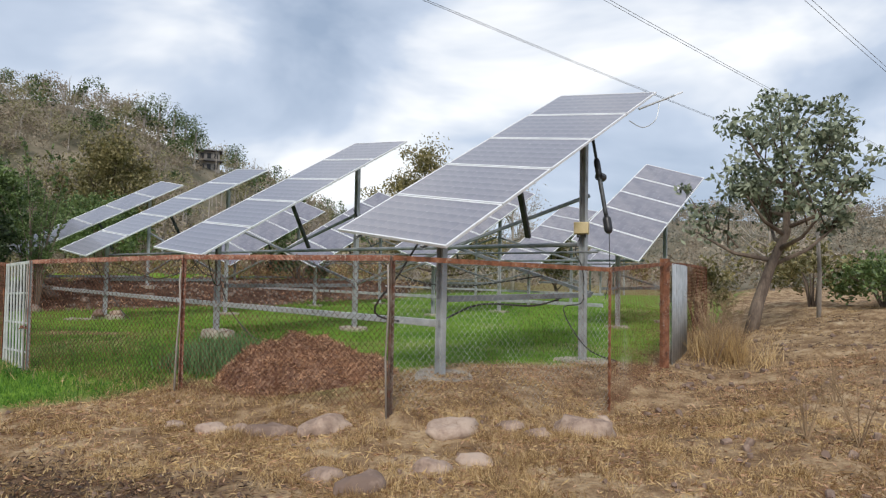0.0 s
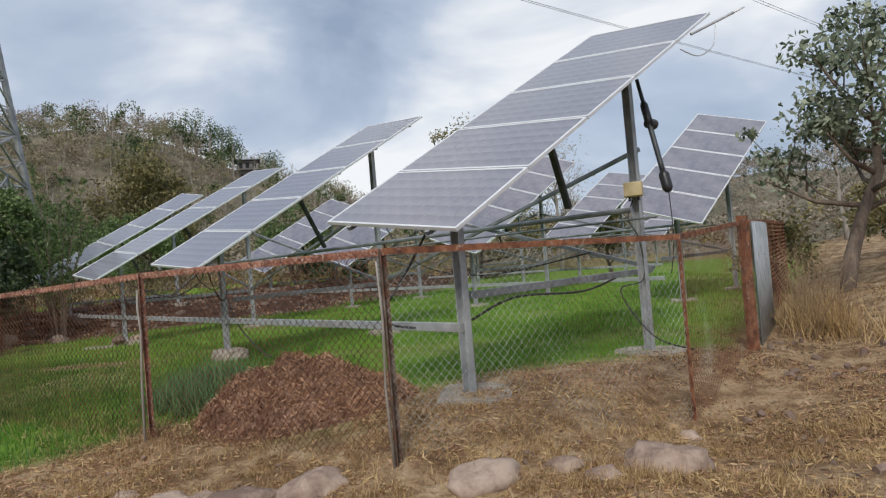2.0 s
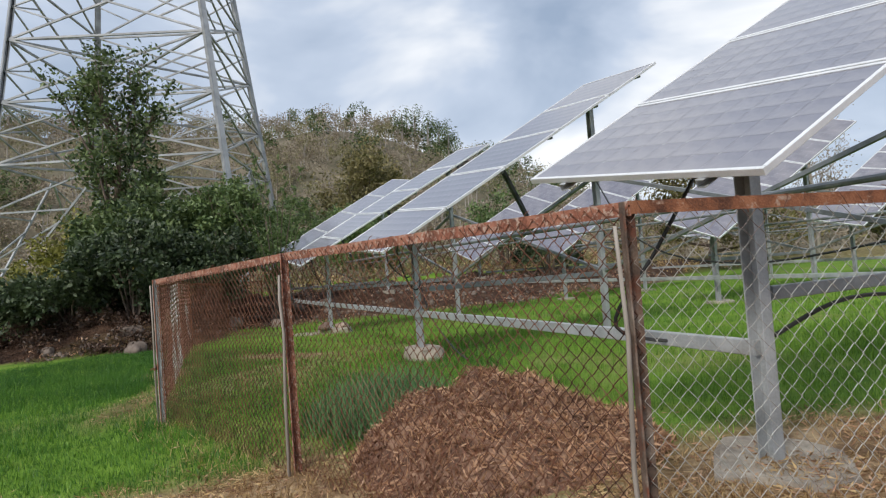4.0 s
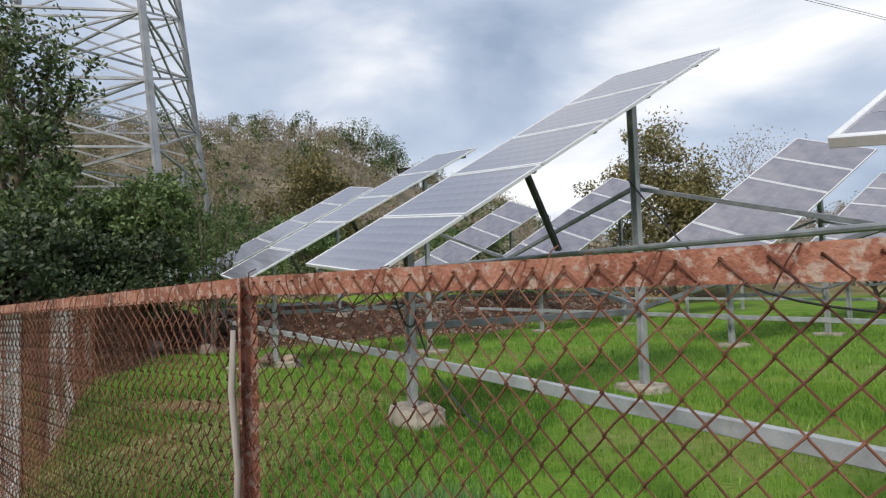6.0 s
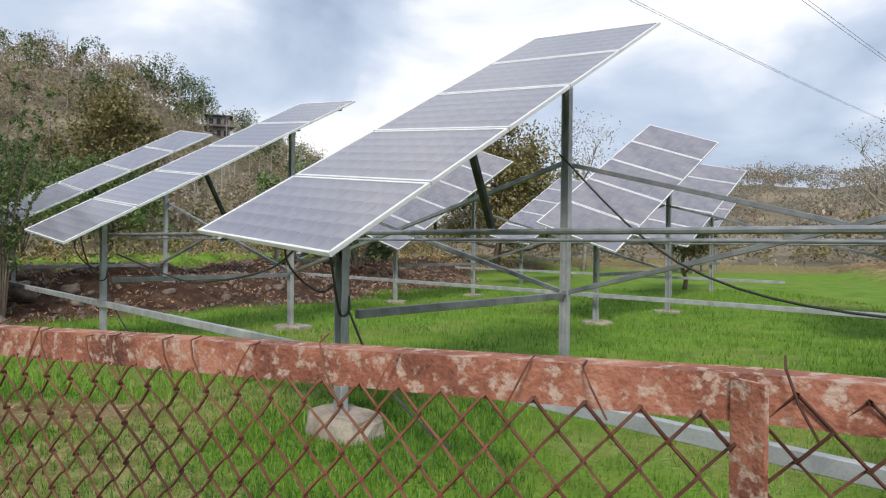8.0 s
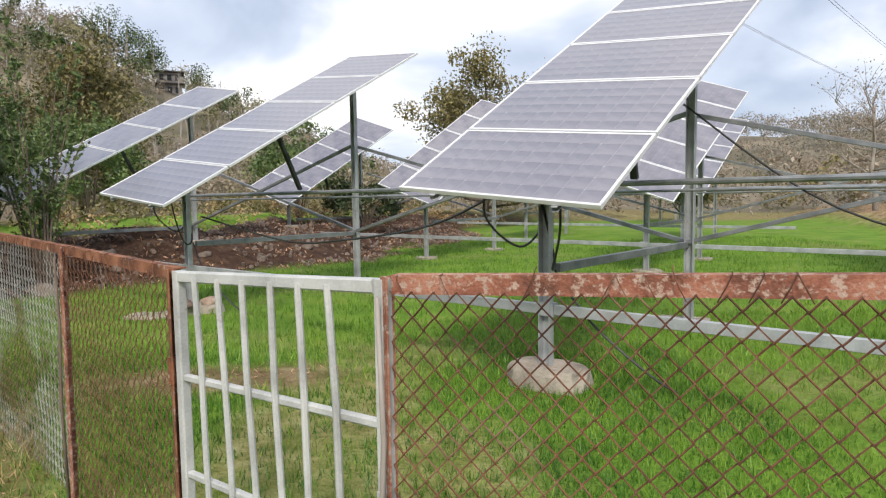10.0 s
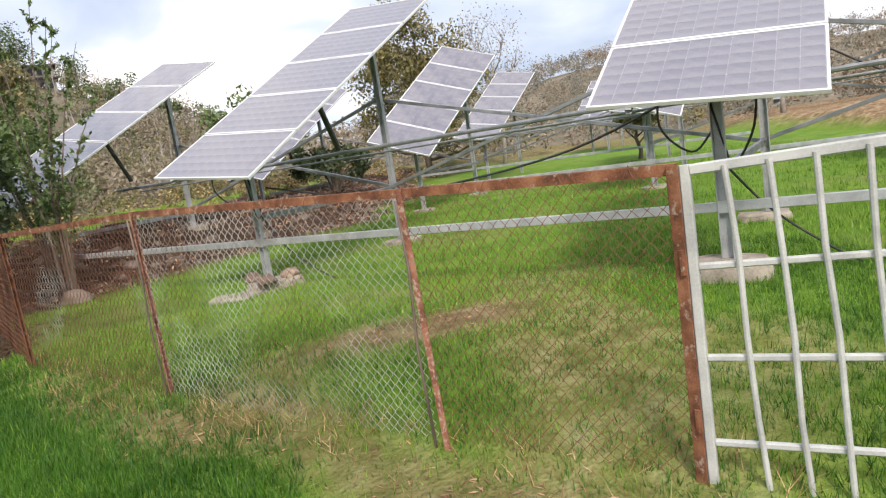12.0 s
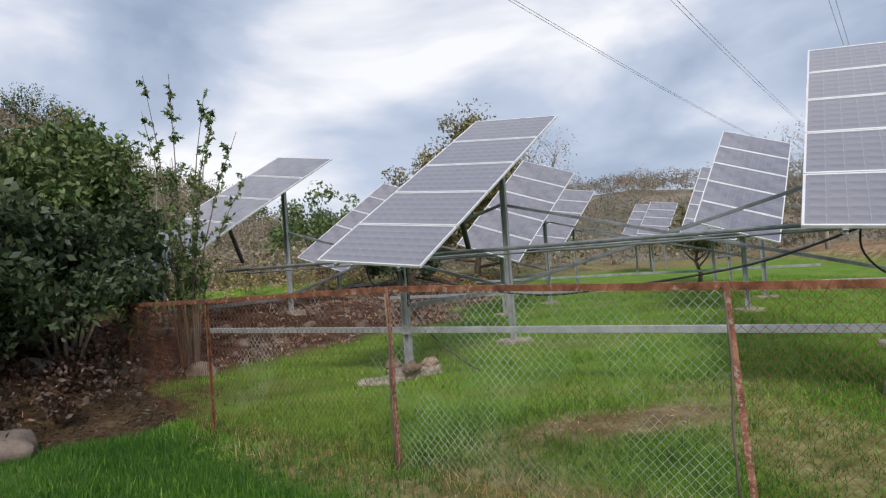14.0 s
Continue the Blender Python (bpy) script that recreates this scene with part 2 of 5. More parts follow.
# ---- mesh helpers ----
class Shape:
    """Collects vertices and faces of one mesh."""

    def __init__(self):
        self.v, self.f = [], []

    def face(self, *points):
        k = len(self.v)
        self.v.extend(tuple(p) for p in points)
        self.f.append(tuple(range(k, k + len(points))))

    def box(self, size, at=(0, 0, 0), m=None, bevel=0.0):
        """A box; with a bevel its long edges are chamfered along its longest side."""
        sx, sy, sz = (s / 2 for s in size)
        long = max(range(3), key=lambda i: size[i])
        a, b = [i for i in range(3) if i != long]
        half = (sx, sy, sz)
        c = min(bevel, half[a] * 0.6, half[b] * 0.6)
        ring = [(half[a] - c, half[b]), (-half[a] + c, half[b]), (-half[a], half[b] - c), (-half[a], -half[b] + c),
                (-half[a] + c, -half[b]), (half[a] - c, -half[b]), (half[a], -half[b] + c), (half[a], half[b] - c)] if c else \
            [(half[a], half[b]), (-half[a], half[b]), (-half[a], -half[b]), (half[a], -half[b])]
        k, n = len(self.v), len(ring)
        m = m or Matrix()
        for s in (-1, 1):
            for p, q in ring:
                co = [0.0, 0.0, 0.0]
                co[a], co[b], co[long] = p, q, s * half[long]
                self.v.append(tuple(m @ (Vector(co) + Vector(at))))
        for i in range(n):
            j = (i + 1) % n
            self.f.append((k + i, k + j, k + n + j, k + n + i))
        self.f.append(tuple(k + i for i in reversed(range(n))))
        self.f.append(tuple(k + n + i for i in range(n)))

    def tube(self, points, radius, sides=6, cap=True):
        """A round bar along points; radius is one number or one for each point."""
        pts = [Vector(p) for p in points]
        rad = radius if isinstance(radius, (list, tuple)) else [radius] * len(pts)
        k = len(self.v)
        side = None
        for i, p in enumerate(pts):
            d = (pts[min(i + 1, len(pts) - 1)] - pts[max(i - 1, 0)]).normalized()
            if side is None:
                side = d.orthogonal().normalized()
            side = (side - d * side.dot(d)).normalized()
            up = d.cross(side)
            for s in range(sides):
                a = 2 * math.pi * s / sides
                self.v.append(tuple(p + (side * math.cos(a) + up * math.sin(a)) * rad[i]))
        for i in range(len(pts) - 1):
            for s in range(sides):
                t = (s + 1) % sides
                self.f.append((k + i * sides + s, k + i * sides + t, k + (i + 1) * sides + t, k + (i + 1) * sides + s))
        if cap:
            self.f.append(tuple(k + s for s in reversed(range(sides))))
            self.f.append(tuple(k + (len(pts) - 1) * sides + s for s in range(sides)))

    def beam(self, a, b, wide, high, bevel=0.004):
        """A square bar from a to b."""
        a, b = Vector(a), Vector(b)
        d = b - a
        rotation = d.to_track_quat("Y", "Z").to_matrix().to_4x4()
        self.box((wide, d.length, high), m=Matrix.Translation((a + b) / 2) @ rotation, bevel=bevel)

    def channel(self, a, b, wide, deep, thick=0.006):
        """A C-section from a to b, open to one side."""
        a, b = Vector(a), Vector(b)
        d = b - a
        m = Matrix.Translation((a + b) / 2) @ d.to_track_quat("Y", "Z").to_matrix().to_4x4()
        self.box((thick, d.length, wide), at=(-deep / 2, 0, 0), m=m)
        for s in (-1, 1):
            self.box((deep, d.length, thick), at=(thick / 2, 0, s * (wide - thick) / 2), m=m)

    def mesh(self, name, mat, smooth=False):
        me = bpy.data.meshes.new(name)
        me.from_pydata(self.v, [], self.f)
        me.materials.append(mat)
        if smooth:
            me.shade_smooth()
        me.update()
        return me


def part(name, shape, mat, parent=None, label="", smooth=False, m=None):
    """Links a shape (or a ready mesh) as one mesh object under a thing or a part."""
    data = shape if isinstance(shape, bpy.types.Mesh) else shape.mesh(name, mat, smooth)
    ob = new(name, data)
    if parent:
        ob.parent = parent
    if m is not None:
        ob.matrix_basis = m
    return tagged(ob, label)


def thing(name, m, label, category, group="", kind=""):
    ob = new(name)
    ob.empty_display_size = 0.1
    ob.matrix_basis = m
    return tagged(ob, label, category, group, kind)


def solid(name, shape, mat, label, category, group="", kind="", smooth=False, m=None):
    return tagged(part(name, shape, mat, smooth=smooth, m=m), label, category, group, kind)


# ---- plan ----
AZ = 44.1                                   # trackers' axis, degrees right of +y
U = Vector((math.sin(radians(AZ)), math.cos(radians(AZ)), 0))
V = Vector((math.cos(radians(AZ)), -math.sin(radians(AZ)), 0))
# fence posts: x, y, foot, top
P2, P1, K = (-0.44, 5.71, 0.0, 1.36), (-2.765, 6.86, -0.13, 1.36), (-5.09, 7.94, -0.17, 1.285)
GP, Q1, Q2, Q3 = (-5.91, 8.71, -0.19, 1.24), (-6.83, 9.74, -0.20, 1.265), (-8.54, 11.55, -0.20, 1.33), (-10.21, 13.46, -0.22, 1.285)
R1, R2 = (-11.7, 16.2, -0.10, 1.22), (-13.2, 19.4, 0.0, 1.25)
COR, S1, S2, S3 = (1.82, 6.95, -0.25, 1.30), (3.18, 9.15, -0.05, 1.42), (4.1, 10.9, 0.05, 1.45), (6.0, 14.6, 0.1, 1.45)
FENCE = [Vector(p[:2]) for p in (R2, R1, Q3, Q2, Q1, GP, K, P1, P2, COR, S1, S2, S3)]


def fence_side(x, y):
    """Distance to the fence line, positive inside."""
    best, sign = 1e9, 1
    p = Vector((x, y))
    for a, b in zip(FENCE, FENCE[1:]):
        d = b - a
        t = max(0, min(1, (p - a).dot(d) / d.dot(d)))
        q = p - a - d * t
        if q.length < best:
            best, sign = q.length, (1 if d.x * (p - a).y - d.y * (p - a).x > 0 else -1)
    return best * sign


def smooth_step(a, b, x):
    t = max(0.0, min(1.0, (x - a) / (b - a)))
    return t * t * (3 - 2 * t)


def nz(x, y, s, k=0.0):
    return noise.noise(Vector((x * s, y * s, k)))


def axis_uv(x, y):
    return x * U.x + y * U.y, x * V.x + y * V.y


def height(x, y):
    """The lie of the land."""
    s = fence_side(x, y)
    far = math.hypot(x + 4, y - 12)
    z = -0.19 * smooth_step(0.6, -0.8, s)
    z += 0.12 * math.exp(-((x - 0.4) ** 2 + (y - 7.2) ** 2) / 2.2) * smooth_step(-0.3, 0.5, s)
    z += 0.75 * smooth_step(2.2, 9.0, x - 0.25 * (y - 8)) * smooth_step(2, 9, y) * smooth_step(0.6, -0.4, s)
    z -= 0.17 * math.exp(-((x - 1.9) ** 2 + (y - 6.8) ** 2) / 0.9)
    z += (0.16 * nz(x, y, 0.9, 21) + 0.06 * nz(x, y, 2.4, 22)) * smooth_step(2.0, 4.0, x) * smooth_step(0.0, -0.6, s)
    bumps = 0.035 * nz(x, y, 1.3) + 0.05 * nz(x, y, 0.45, 3)
    z += bumps * (1.0 if s < 0 else 0.35)
    u, v = axis_uv(x, y)
    edge = -19.6 - 2.6 * smooth_step(11, 18, u) - 6 * smooth_step(18, 28, u)         # earth bank beside the last trackers
    bank = smooth_step(edge, edge - 3.2, v + 0.5 * nz(x, y, 0.4, 5)) * smooth_step(70, 30, far)
    z += 0.75 * smooth_step(3.6, 1.4, math.hypot((x + 15.2) / 1.5, y - 16.6)) * smooth_step(0.3, -0.5, s)
    z += bank * (0.75 + 0.35 * nz(x, y, 0.7, 7) + 0.12 * nz(x, y, 2.2, 8)) * smooth_step(-0.5, 3.0, u)
    return z


def cover(x, y):
    """How green, and how bare, the ground is."""
    s = fence_side(x, y)
    u, v = axis_uv(x, y)
    wob = 0.35 * nz(x, y, 0.7, 11)
    green_out = smooth_step(-2.6, -3.6, x + wob) * smooth_step(-0.35, 0.15, y - 6.75 - 0.42 * (x + 3.6) + wob)
    green_in = smooth_step(0.1, 0.6, s + wob * 0.6)
    dirt_in = smooth_step(1.7, 0.6, math.hypot((x - 0.9) / 2.2, (y - 7.4 - 0.55 * (x - 0.9)) / 0.95) + wob * 0.5)
    green = green_out if s < 0 else max(green_in * (1 - dirt_in), green_out * (1 - dirt_in))
    edge = -19.4 - 2.6 * smooth_step(11, 18, u) - 6 * smooth_step(18, 28, u)
    soil = smooth_step(edge + 0.5, edge - 0.7, v + wob * 3) * smooth_step(edge - 7.5, edge - 4.5, v + wob * 2)
    strip = smooth_step(0.5, 0.1, abs(s + 0.3 + wob * 0.9)) * smooth_step(-5.6, -6.4, x) * 0.7 * smooth_step(-10.5, -9.5, x)
    soil = max(soil, 0.5 * strip, 0.95 * smooth_step(3.2, 2.6, math.hypot((x + 15.0) / 1.9, y - 16.2) + wob) * (s < 0.2))
    near_gate = math.exp(-((x + 6.0) ** 2 + (y - 10.8) ** 2) / 5)
    worn = smooth_step(0.10, 0.55, nz(x, y, 0.5, 31) + 0.35 * nz(x, y, 1.6, 33) + 0.5 * near_gate) * (0.30 + 0.3 * near_gate * (s > 0))
    green *= (1 - worn) * (1 - 0.75 * strip)
    bare = 0.75 * smooth_step(1.15, 0.45, math.hypot((x + 6.6) / 1.2, (y - 11.75) / 0.55) + wob * 0.9) * (s > 0)
    green *= 1 - bare
    bare = max(bare, 0.5 * smooth_step(1.2, 0.4, math.hypot((x + 10.0) / 1.3, (y - 15.4) / 1.0) + wob * 0.9) * (s > 0))
    soil = max(soil, 0.55 * bare, 0.6 * smooth_step(1.2, 0.4, math.hypot((x + 2.6) / 1.5, (y - 4.1) / 0.6) + wob * 0.9))
    if math.hypot(x, y) > 45:
        green, soil = green * 0.3, soil * 0.3
    return max(0.0, min(1.0, green)), max(0.0, min(1.0, soil))


GRID = {}


def ground_sheet():
    def axis(lo, hi, step, reach):
        mid_part = list(np.arange(lo, hi + 1e-6, step))
        d, a, b = step, lo, hi
        left, right = [], []
        while a > -reach or b < reach:
            d *= 1.22
            a -= d
            b += d
            left.append(a)
            right.append(b)
        return left[::-1] + mid_part + right

    xs, ys = axis(-16, 9, 0.2, 1500), axis(-1.5, 30, 0.2, 1500)
    verts, faces, green, soil = [], [], [], []
    for y in ys:
        for x in xs:
            verts.append((x, y, height(x, y)))
            g, s = cover(x, y)
            green.append(g)
            soil.append(s)
    w = len(xs)
    GRID.update(xs=np.array(xs), ys=np.array(ys), z=np.array([p[2] for p in verts]).reshape(-1, w),
                green=np.array(green).reshape(-1, w), soil=np.array(soil).reshape(-1, w))
    for j in range(len(ys) - 1):
        for i in range(w - 1):
            faces.append((j * w + i, j * w + i + 1, (j + 1) * w + i + 1, (j + 1) * w + i))
    me = bpy.data.meshes.new("ground")
    me.from_pydata(verts, [], faces)
    for key, values in (("green", green), ("soil", soil)):
        me.attributes.new(key, "FLOAT", "POINT").data.foreach_set("value", values)
    me.materials.append(GROUND)
    me.shade_smooth()
    return tagged(new("ground", me), "dry brown turf and fresh green grass field", "ground", kind="structure")


ground_sheet()

# ---- solar trackers ----
PW, PH, PITCH = 1.64, 0.992, 1.012


def panel_meshes():
    """Frame, backing and the sixty cells of one panel, lying in its own x-y plane from y = 0."""
    fr = Shape()
    t, d = 0.022, 0.035
    fr.box((PW, t, d), (0, t / 2, -d / 2), bevel=0.003)
    fr.box((PW, t, d), (0, PH - t / 2, -d / 2), bevel=0.003)
    for s in (-1, 1):
        fr.box((t, PH - 2 * t, d), (s * (PW - t) / 2, PH / 2, -d / 2), bevel=0.003)
    back = Shape()
    back.box((PW - 2 * t, PH - 2 * t, 0.006), (0, PH / 2, -0.010))
    cells, one = Shape(), Shape()
    c, ch = 0.1565, 0.008

    def cell(shape, x, y):
        h = c / 2
        shape.face((x - h + ch, y - h, -0.006), (x + h - ch, y - h, -0.006), (x + h, y - h + ch, -0.006), (x + h, y + h - ch, -0.006),
                   (x + h - ch, y + h, -0.006), (x - h + ch, y + h, -0.006), (x - h, y + h - ch, -0.006), (x - h, y - h + ch, -0.006))

    cell(one, 0, 0)
    for x, y in CELL_PLACES:
        cell(cells, x, y)
    return fr.mesh("solar_panel", ALU), back.mesh("back_sheet", BACK), cells.mesh("cell_sheet", CELL_FAR), one.mesh("cell", CELL)


CELL_PLACES = [((i - 4.5) * 0.159, PH / 2 + (j - 2.5) * 0.159) for i in range(10) for j in range(6)]
PANEL_FRAME, PANEL_BACK, PANEL_CELLS, ONE_CELL = panel_meshes()


def tracker(x, y, az, tilt, roll, z, front=0.78, rear=3.75, group="", arm=True, foot=0.0, near=False, shift=0.0, rear_shift=0.0):
    """Five landscape panels on one sloping axle, carried by a short and a tall post; x, y, z: middle of the low edge."""
    base = thing("solar_tracker", pose(x, y, 0, 0, 0, -az),
                 "five dusty blue-grey solar panels on sloping steel posts", "solar panel", group)
    lie = pose(0, 0, z, tilt, 0, 0) @ pose(0, 0, 0, 0, roll, 0)
    for i in range(5):
        p = part("solar_panel", PANEL_FRAME, None, base, m=lie @ pose(0, i * PITCH, 0))
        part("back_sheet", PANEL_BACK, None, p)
        if near:
            for cx, cy in CELL_PLACES:
                part("cell", ONE_CELL, None, p, m=pose(cx, cy, 0))
        else:
            tagged(part("cell_sheet", PANEL_CELLS, None, p, "dusty blue-grey silicon cells"), kind="stuff")
    axle = Shape()
    axle.beam((0, 0.25, -0.11), (0, 4.85, -0.11), 0.09, 0.09)
    part("axle", axle, GALV, base, m=lie)
    for s in (-1, 1):
        rail = Shape()
        rail.channel((s * 0.5, -0.02, -0.055), (s * 0.5, 5.06, -0.055), 0.04, 0.04, 0.004)
        part("rail", rail, GALV, base, m=lie)
    for i in range(6):
        purlin = Shape()
        purlin.channel((-0.62, 0.2 + i * 0.93, -0.09), (0.62, 0.2 + i * 0.93, -0.09), 0.04, 0.03, 0.004)
        part("purlin", purlin, GALV, base, m=lie)
    tan = math.tan(radians(tilt))
    for d, w in ((front, 0.10), (rear, 0.10)):
        top = z + d * tan - 0.18
        leg = Shape()
        leg.box((w, 0.008, top - foot + 0.2), (0, 0, (top + foot - 0.2) / 2))
        for s in (-1, 1):
            leg.box((0.008, w * 0.7, top - foot + 0.2), (s * (w / 2 - 0.004), -w * 0.35 + 0.004, (top + foot - 0.2) / 2), bevel=0.002)
        part("leg", leg, GALV, base, m=pose(shift if d == front else rear_shift, d, 0))
        head = Shape()
        head.box((0.12, 0.08, 0.09), (shift if d == front else rear_shift, d, top + 0.005), bevel=0.01)
        part("bearing", head, DARK_STEEL, base)
    if arm:
        sw = Shape()
        sw.beam((0, 2.42, -0.12), (0.0, 2.42, -1.22), 0.075, 0.05)
        part("tilt_arm", sw, DARK_STEEL, base, "dark steel lever", m=lie)
    return base


ROW1, ROW2 = "front row of solar trackers", "second row of solar trackers"
TRACKERS = {
    "A": (-0.60, 6.82, 44.8, 29.4, 8.7, 1.59), "B": (-4.45, 10.66, 44.0, 30.0, 6.1, 1.51),
    "C": (-8.47, 14.61, 45.6, 29.2, 6.9, 1.55), "D": (-12.39, 18.48, 47.0, 29.1, 10.7, 1.64),
    "E": (3.65, 14.59, 39.8, 28.7, 20.1, 1.80), "F": (-0.80, 17.94, 44.6, 29.1, 22.3, 1.65),
    "G": (-4.94, 21.71, 43.1, 29.8, 22.8, 1.62), "I": (-8.95, 25.45, 44.0, 29.3, 22.0, 1.65),
}
ROW3 = "far rows of solar trackers"


def at_uv(u, v, z=0.0):
    p = U * u + V * v
    return Vector((p.x, p.y, z))


for key, (x, y, az, tilt, roll, z) in TRACKERS.items():
    tracker(x, y, az, tilt, roll, z, front=0.58 if key == "A" else 0.78, rear=3.48 if key == "A" else 3.75, shift=0.28 if key == "A" else 0.0, rear_shift=0.22 if key == "A" else 0.08 if key == "B" else 0.0,
            group=ROW1 if key in "ABCD" else ROW2, near=key in "ABC")
for u, v, roll in ((20.3, -21.0, 12), (19.4, -14.9, 14), (35.0, -20.9, 10), (35.6, -22.0, 9)):
    p = at_uv(u, v)
    tracker(p.x, p.y, 44.0, 29.3, roll, 1.65, group=ROW3)


# ---- steelwork between the trackers ----
def bar(name, a, b, wide, high, label, mat=None, group="", round_bar=False):
    s = Shape()
    if round_bar:
        s.tube([a, b], wide / 2, 8)
    else:
        s.beam(a, b, wide, high)
    return solid(name, s, mat or GALV, label, "steel bar", group)


def row_steel(vs, u0, rod_ends, low_ends, z_low=0.66, low_end=None):
    """Tie bar on the short posts, crossed braces on the tall posts, the drive rods, and bars from short to tall posts."""
    uf, ur, ua = u0 + 0.78, u0 + 3.75, u0 + 2.70
    last = low_end or at_uv(uf - 0.06, low_ends[1], z_low)
    tie = bar("tie_bar", at_uv(uf - 0.06, low_ends[0], z_low), at_uv(uf - 0.06, vs[-2], z_low), 0.05, 0.08, "pale galvanised tie bar bolted to the short posts")
    bar("tie_bar", at_uv(uf - 0.06, vs[-2] + 0.01, z_low), last, 0.05, 0.08, "pale galvanised tie bar bolted to the short posts")
    for v in vs[:-1]:
        clamp = Shape()
        clamp.box((0.13, 0.075, 0.11), m=Matrix.Translation(at_uv(uf - 0.06, v, z_low)) @ pose(0, 0, 0, 0, 0, -AZ), bevel=0.006)
        part("clamp", clamp, GALV, tie)
    bar("drive_rod", at_uv(ua, rod_ends[0], 1.62), at_uv(ua, rod_ends[1], 1.62), 0.06, 0.06, "long grey drive rod between the tilt levers", ROD_STEEL, round_bar=True)
    bar("guide_rod", at_uv(ua + 0.5, rod_ends[0], 1.54), at_uv(ua + 0.5, rod_ends[1], 1.54), 0.03, 0.03, "thin grey rod beside the drive rod", ROD_STEEL, round_bar=True)
    for v in vs:
        bar("stay", at_uv(uf + 0.05, v + 0.02, 0.93) if v != -5.05 else at_uv(5.12, -4.9, 0.93), at_uv(ur - 0.05, v + 0.02, 0.93), 0.05, 0.07, "galvanised bar between short and tall post", ROD_STEEL)
    for a, b in zip(vs, vs[1:]):
        bar("cross_brace", at_uv(ur + 0.05, a, 2.40), at_uv(ur + 0.05, b, 0.95), 0.05, 0.05, "slanting galvanised brace between tall posts", ROD_STEEL)
        bar("cross_brace", at_uv(ur - 0.05, a, 0.95), at_uv(ur - 0.05, b, 2.40), 0.05, 0.05, "slanting galvanised brace between tall posts", ROD_STEEL)


row_steel([-21.7, -16.2, -10.6, -5.05], 4.60, (-22.3, -4.6), (-23.0, -5.0), low_end=at_uv(5.04, -4.92, 0.66), z_low=0.61)
row_steel([-24.1, -18.6, -13.05, -7.6], 12.2, (-24.8, -7.5), (-25.0, -7.5), 0.55)
row_steel([-21.0, -14.9], 20.0, (-21.4, -14.0), (-24.0, -12.0), 0.55)


def footing(x, y, z, r, thick, seed):
    """A rough poured slab with a broken outline."""
    rnd = random.Random(seed)
    s = Shape()
    n = 11
    ring = [(math.cos(2 * math.pi * i / n), math.sin(2 * math.pi * i / n)) for i in range(n)]
    rad = [r * (0.78 + 0.35 * rnd.random()) for _ in range(n)]
    k = len(s.v)
    for f, zz in ((1.06, -0.12), (1.0, thick * (0.8 if thick < 0.12 else 0.5)), (0.90 if thick < 0.12 else 0.62, thick)):
        for (cx, cy), q in zip(ring, rad):
            s.v.append((cx * q * f, cy * q * f * 0.9, zz + 0.012 * rnd.uniform(-1, 1)))
    for lay in range(2):
        for i in range(n):
            j = (i + 1) % n
            s.f.append((lay * n + i, lay * n + j, (lay + 1) * n + j, (lay + 1) * n + i))
    s.f.append(tuple(2 * n + i for i in range(n)))
    return solid("concrete_footing", s, CONCRETE, "rough broken concrete footing around a steel post", "footing", "concrete footings",
                 m=pose(x, y, z, 0, 0, rnd.uniform(0, 360)))


def block_footing(x, y, z, size, turn, seed, label):
    """A cast block with broken corners, standing proud of the turf."""
    rnd = random.Random(seed)
    s = Shape()
    n = 16
    for f, zz in ((1.12, -0.12), (1.04, 0.02), (1.0, size[2] * 0.75), (0.93, size[2]), (0.5, size[2] + 0.01)):
        for i in range(n):
            a = 2 * math.pi * (i + 0.5) / n
            c, q = math.cos(a), math.sin(a)
            k = 1 / max(abs(c), abs(q)) ** 0.8
            s.v.append((c * k * size[0] / 2 * f * (1 + 0.05 * rnd.uniform(-1, 1)), q * k * size[1] / 2 * f * (1 + 0.05 * rnd.uniform(-1, 1)), zz + 0.014 * rnd.uniform(-1, 1)))
    for lay in range(4):
        for i in range(n):
            j = (i + 1) % n
            s.f.append((lay * n + i, lay * n + j, (lay + 1) * n + j, (lay + 1) * n + i))
    s.f.append(tuple(4 * n + i for i in range(n)))
    return solid("concrete_footing", s, CONCRETE, label, "footing", "concrete footings", m=pose(x, y, z, 0, 0, turn))


k_foot = 0
for key, (x, y, az, tilt, roll, z) in TRACKERS.items():
    a = Vector((math.sin(radians(az)), math.cos(radians(az))))
    for d in (0.78, 3.75):
        k_foot += 1
        px, py = x + a.x * d, y + a.y * d
        if key == "A":
            along, across = (0.58, 0.28) if d < 1 else (3.48, 0.22)
            px, py = x + a.x * along + a.y * across, y + a.y * along - a.x * across
        if key == "B":
            block_footing(px, py, height(px, py), (0.62, 0.44, 0.16) if d < 1 else (0.60, 0.44, 0.08), -44 if d < 1 else -40, k_foot, "cast concrete block with broken corners around a steel post")
            continue
        if key == "C" and d < 1:
            block_footing(px + 0.05, py, height(px, py), (0.70, 0.46, 0.10), 20, k_foot, "broken concrete slab around a steel post")
            footing(px - 0.42, py - 0.30, height(px, py), 0.34, 0.035, 77)
            continue
        footing(px, py, height(px, py), 0.42 if key == "A" else 0.32, 0.012 if key == "A" else 0.05, k_foot)

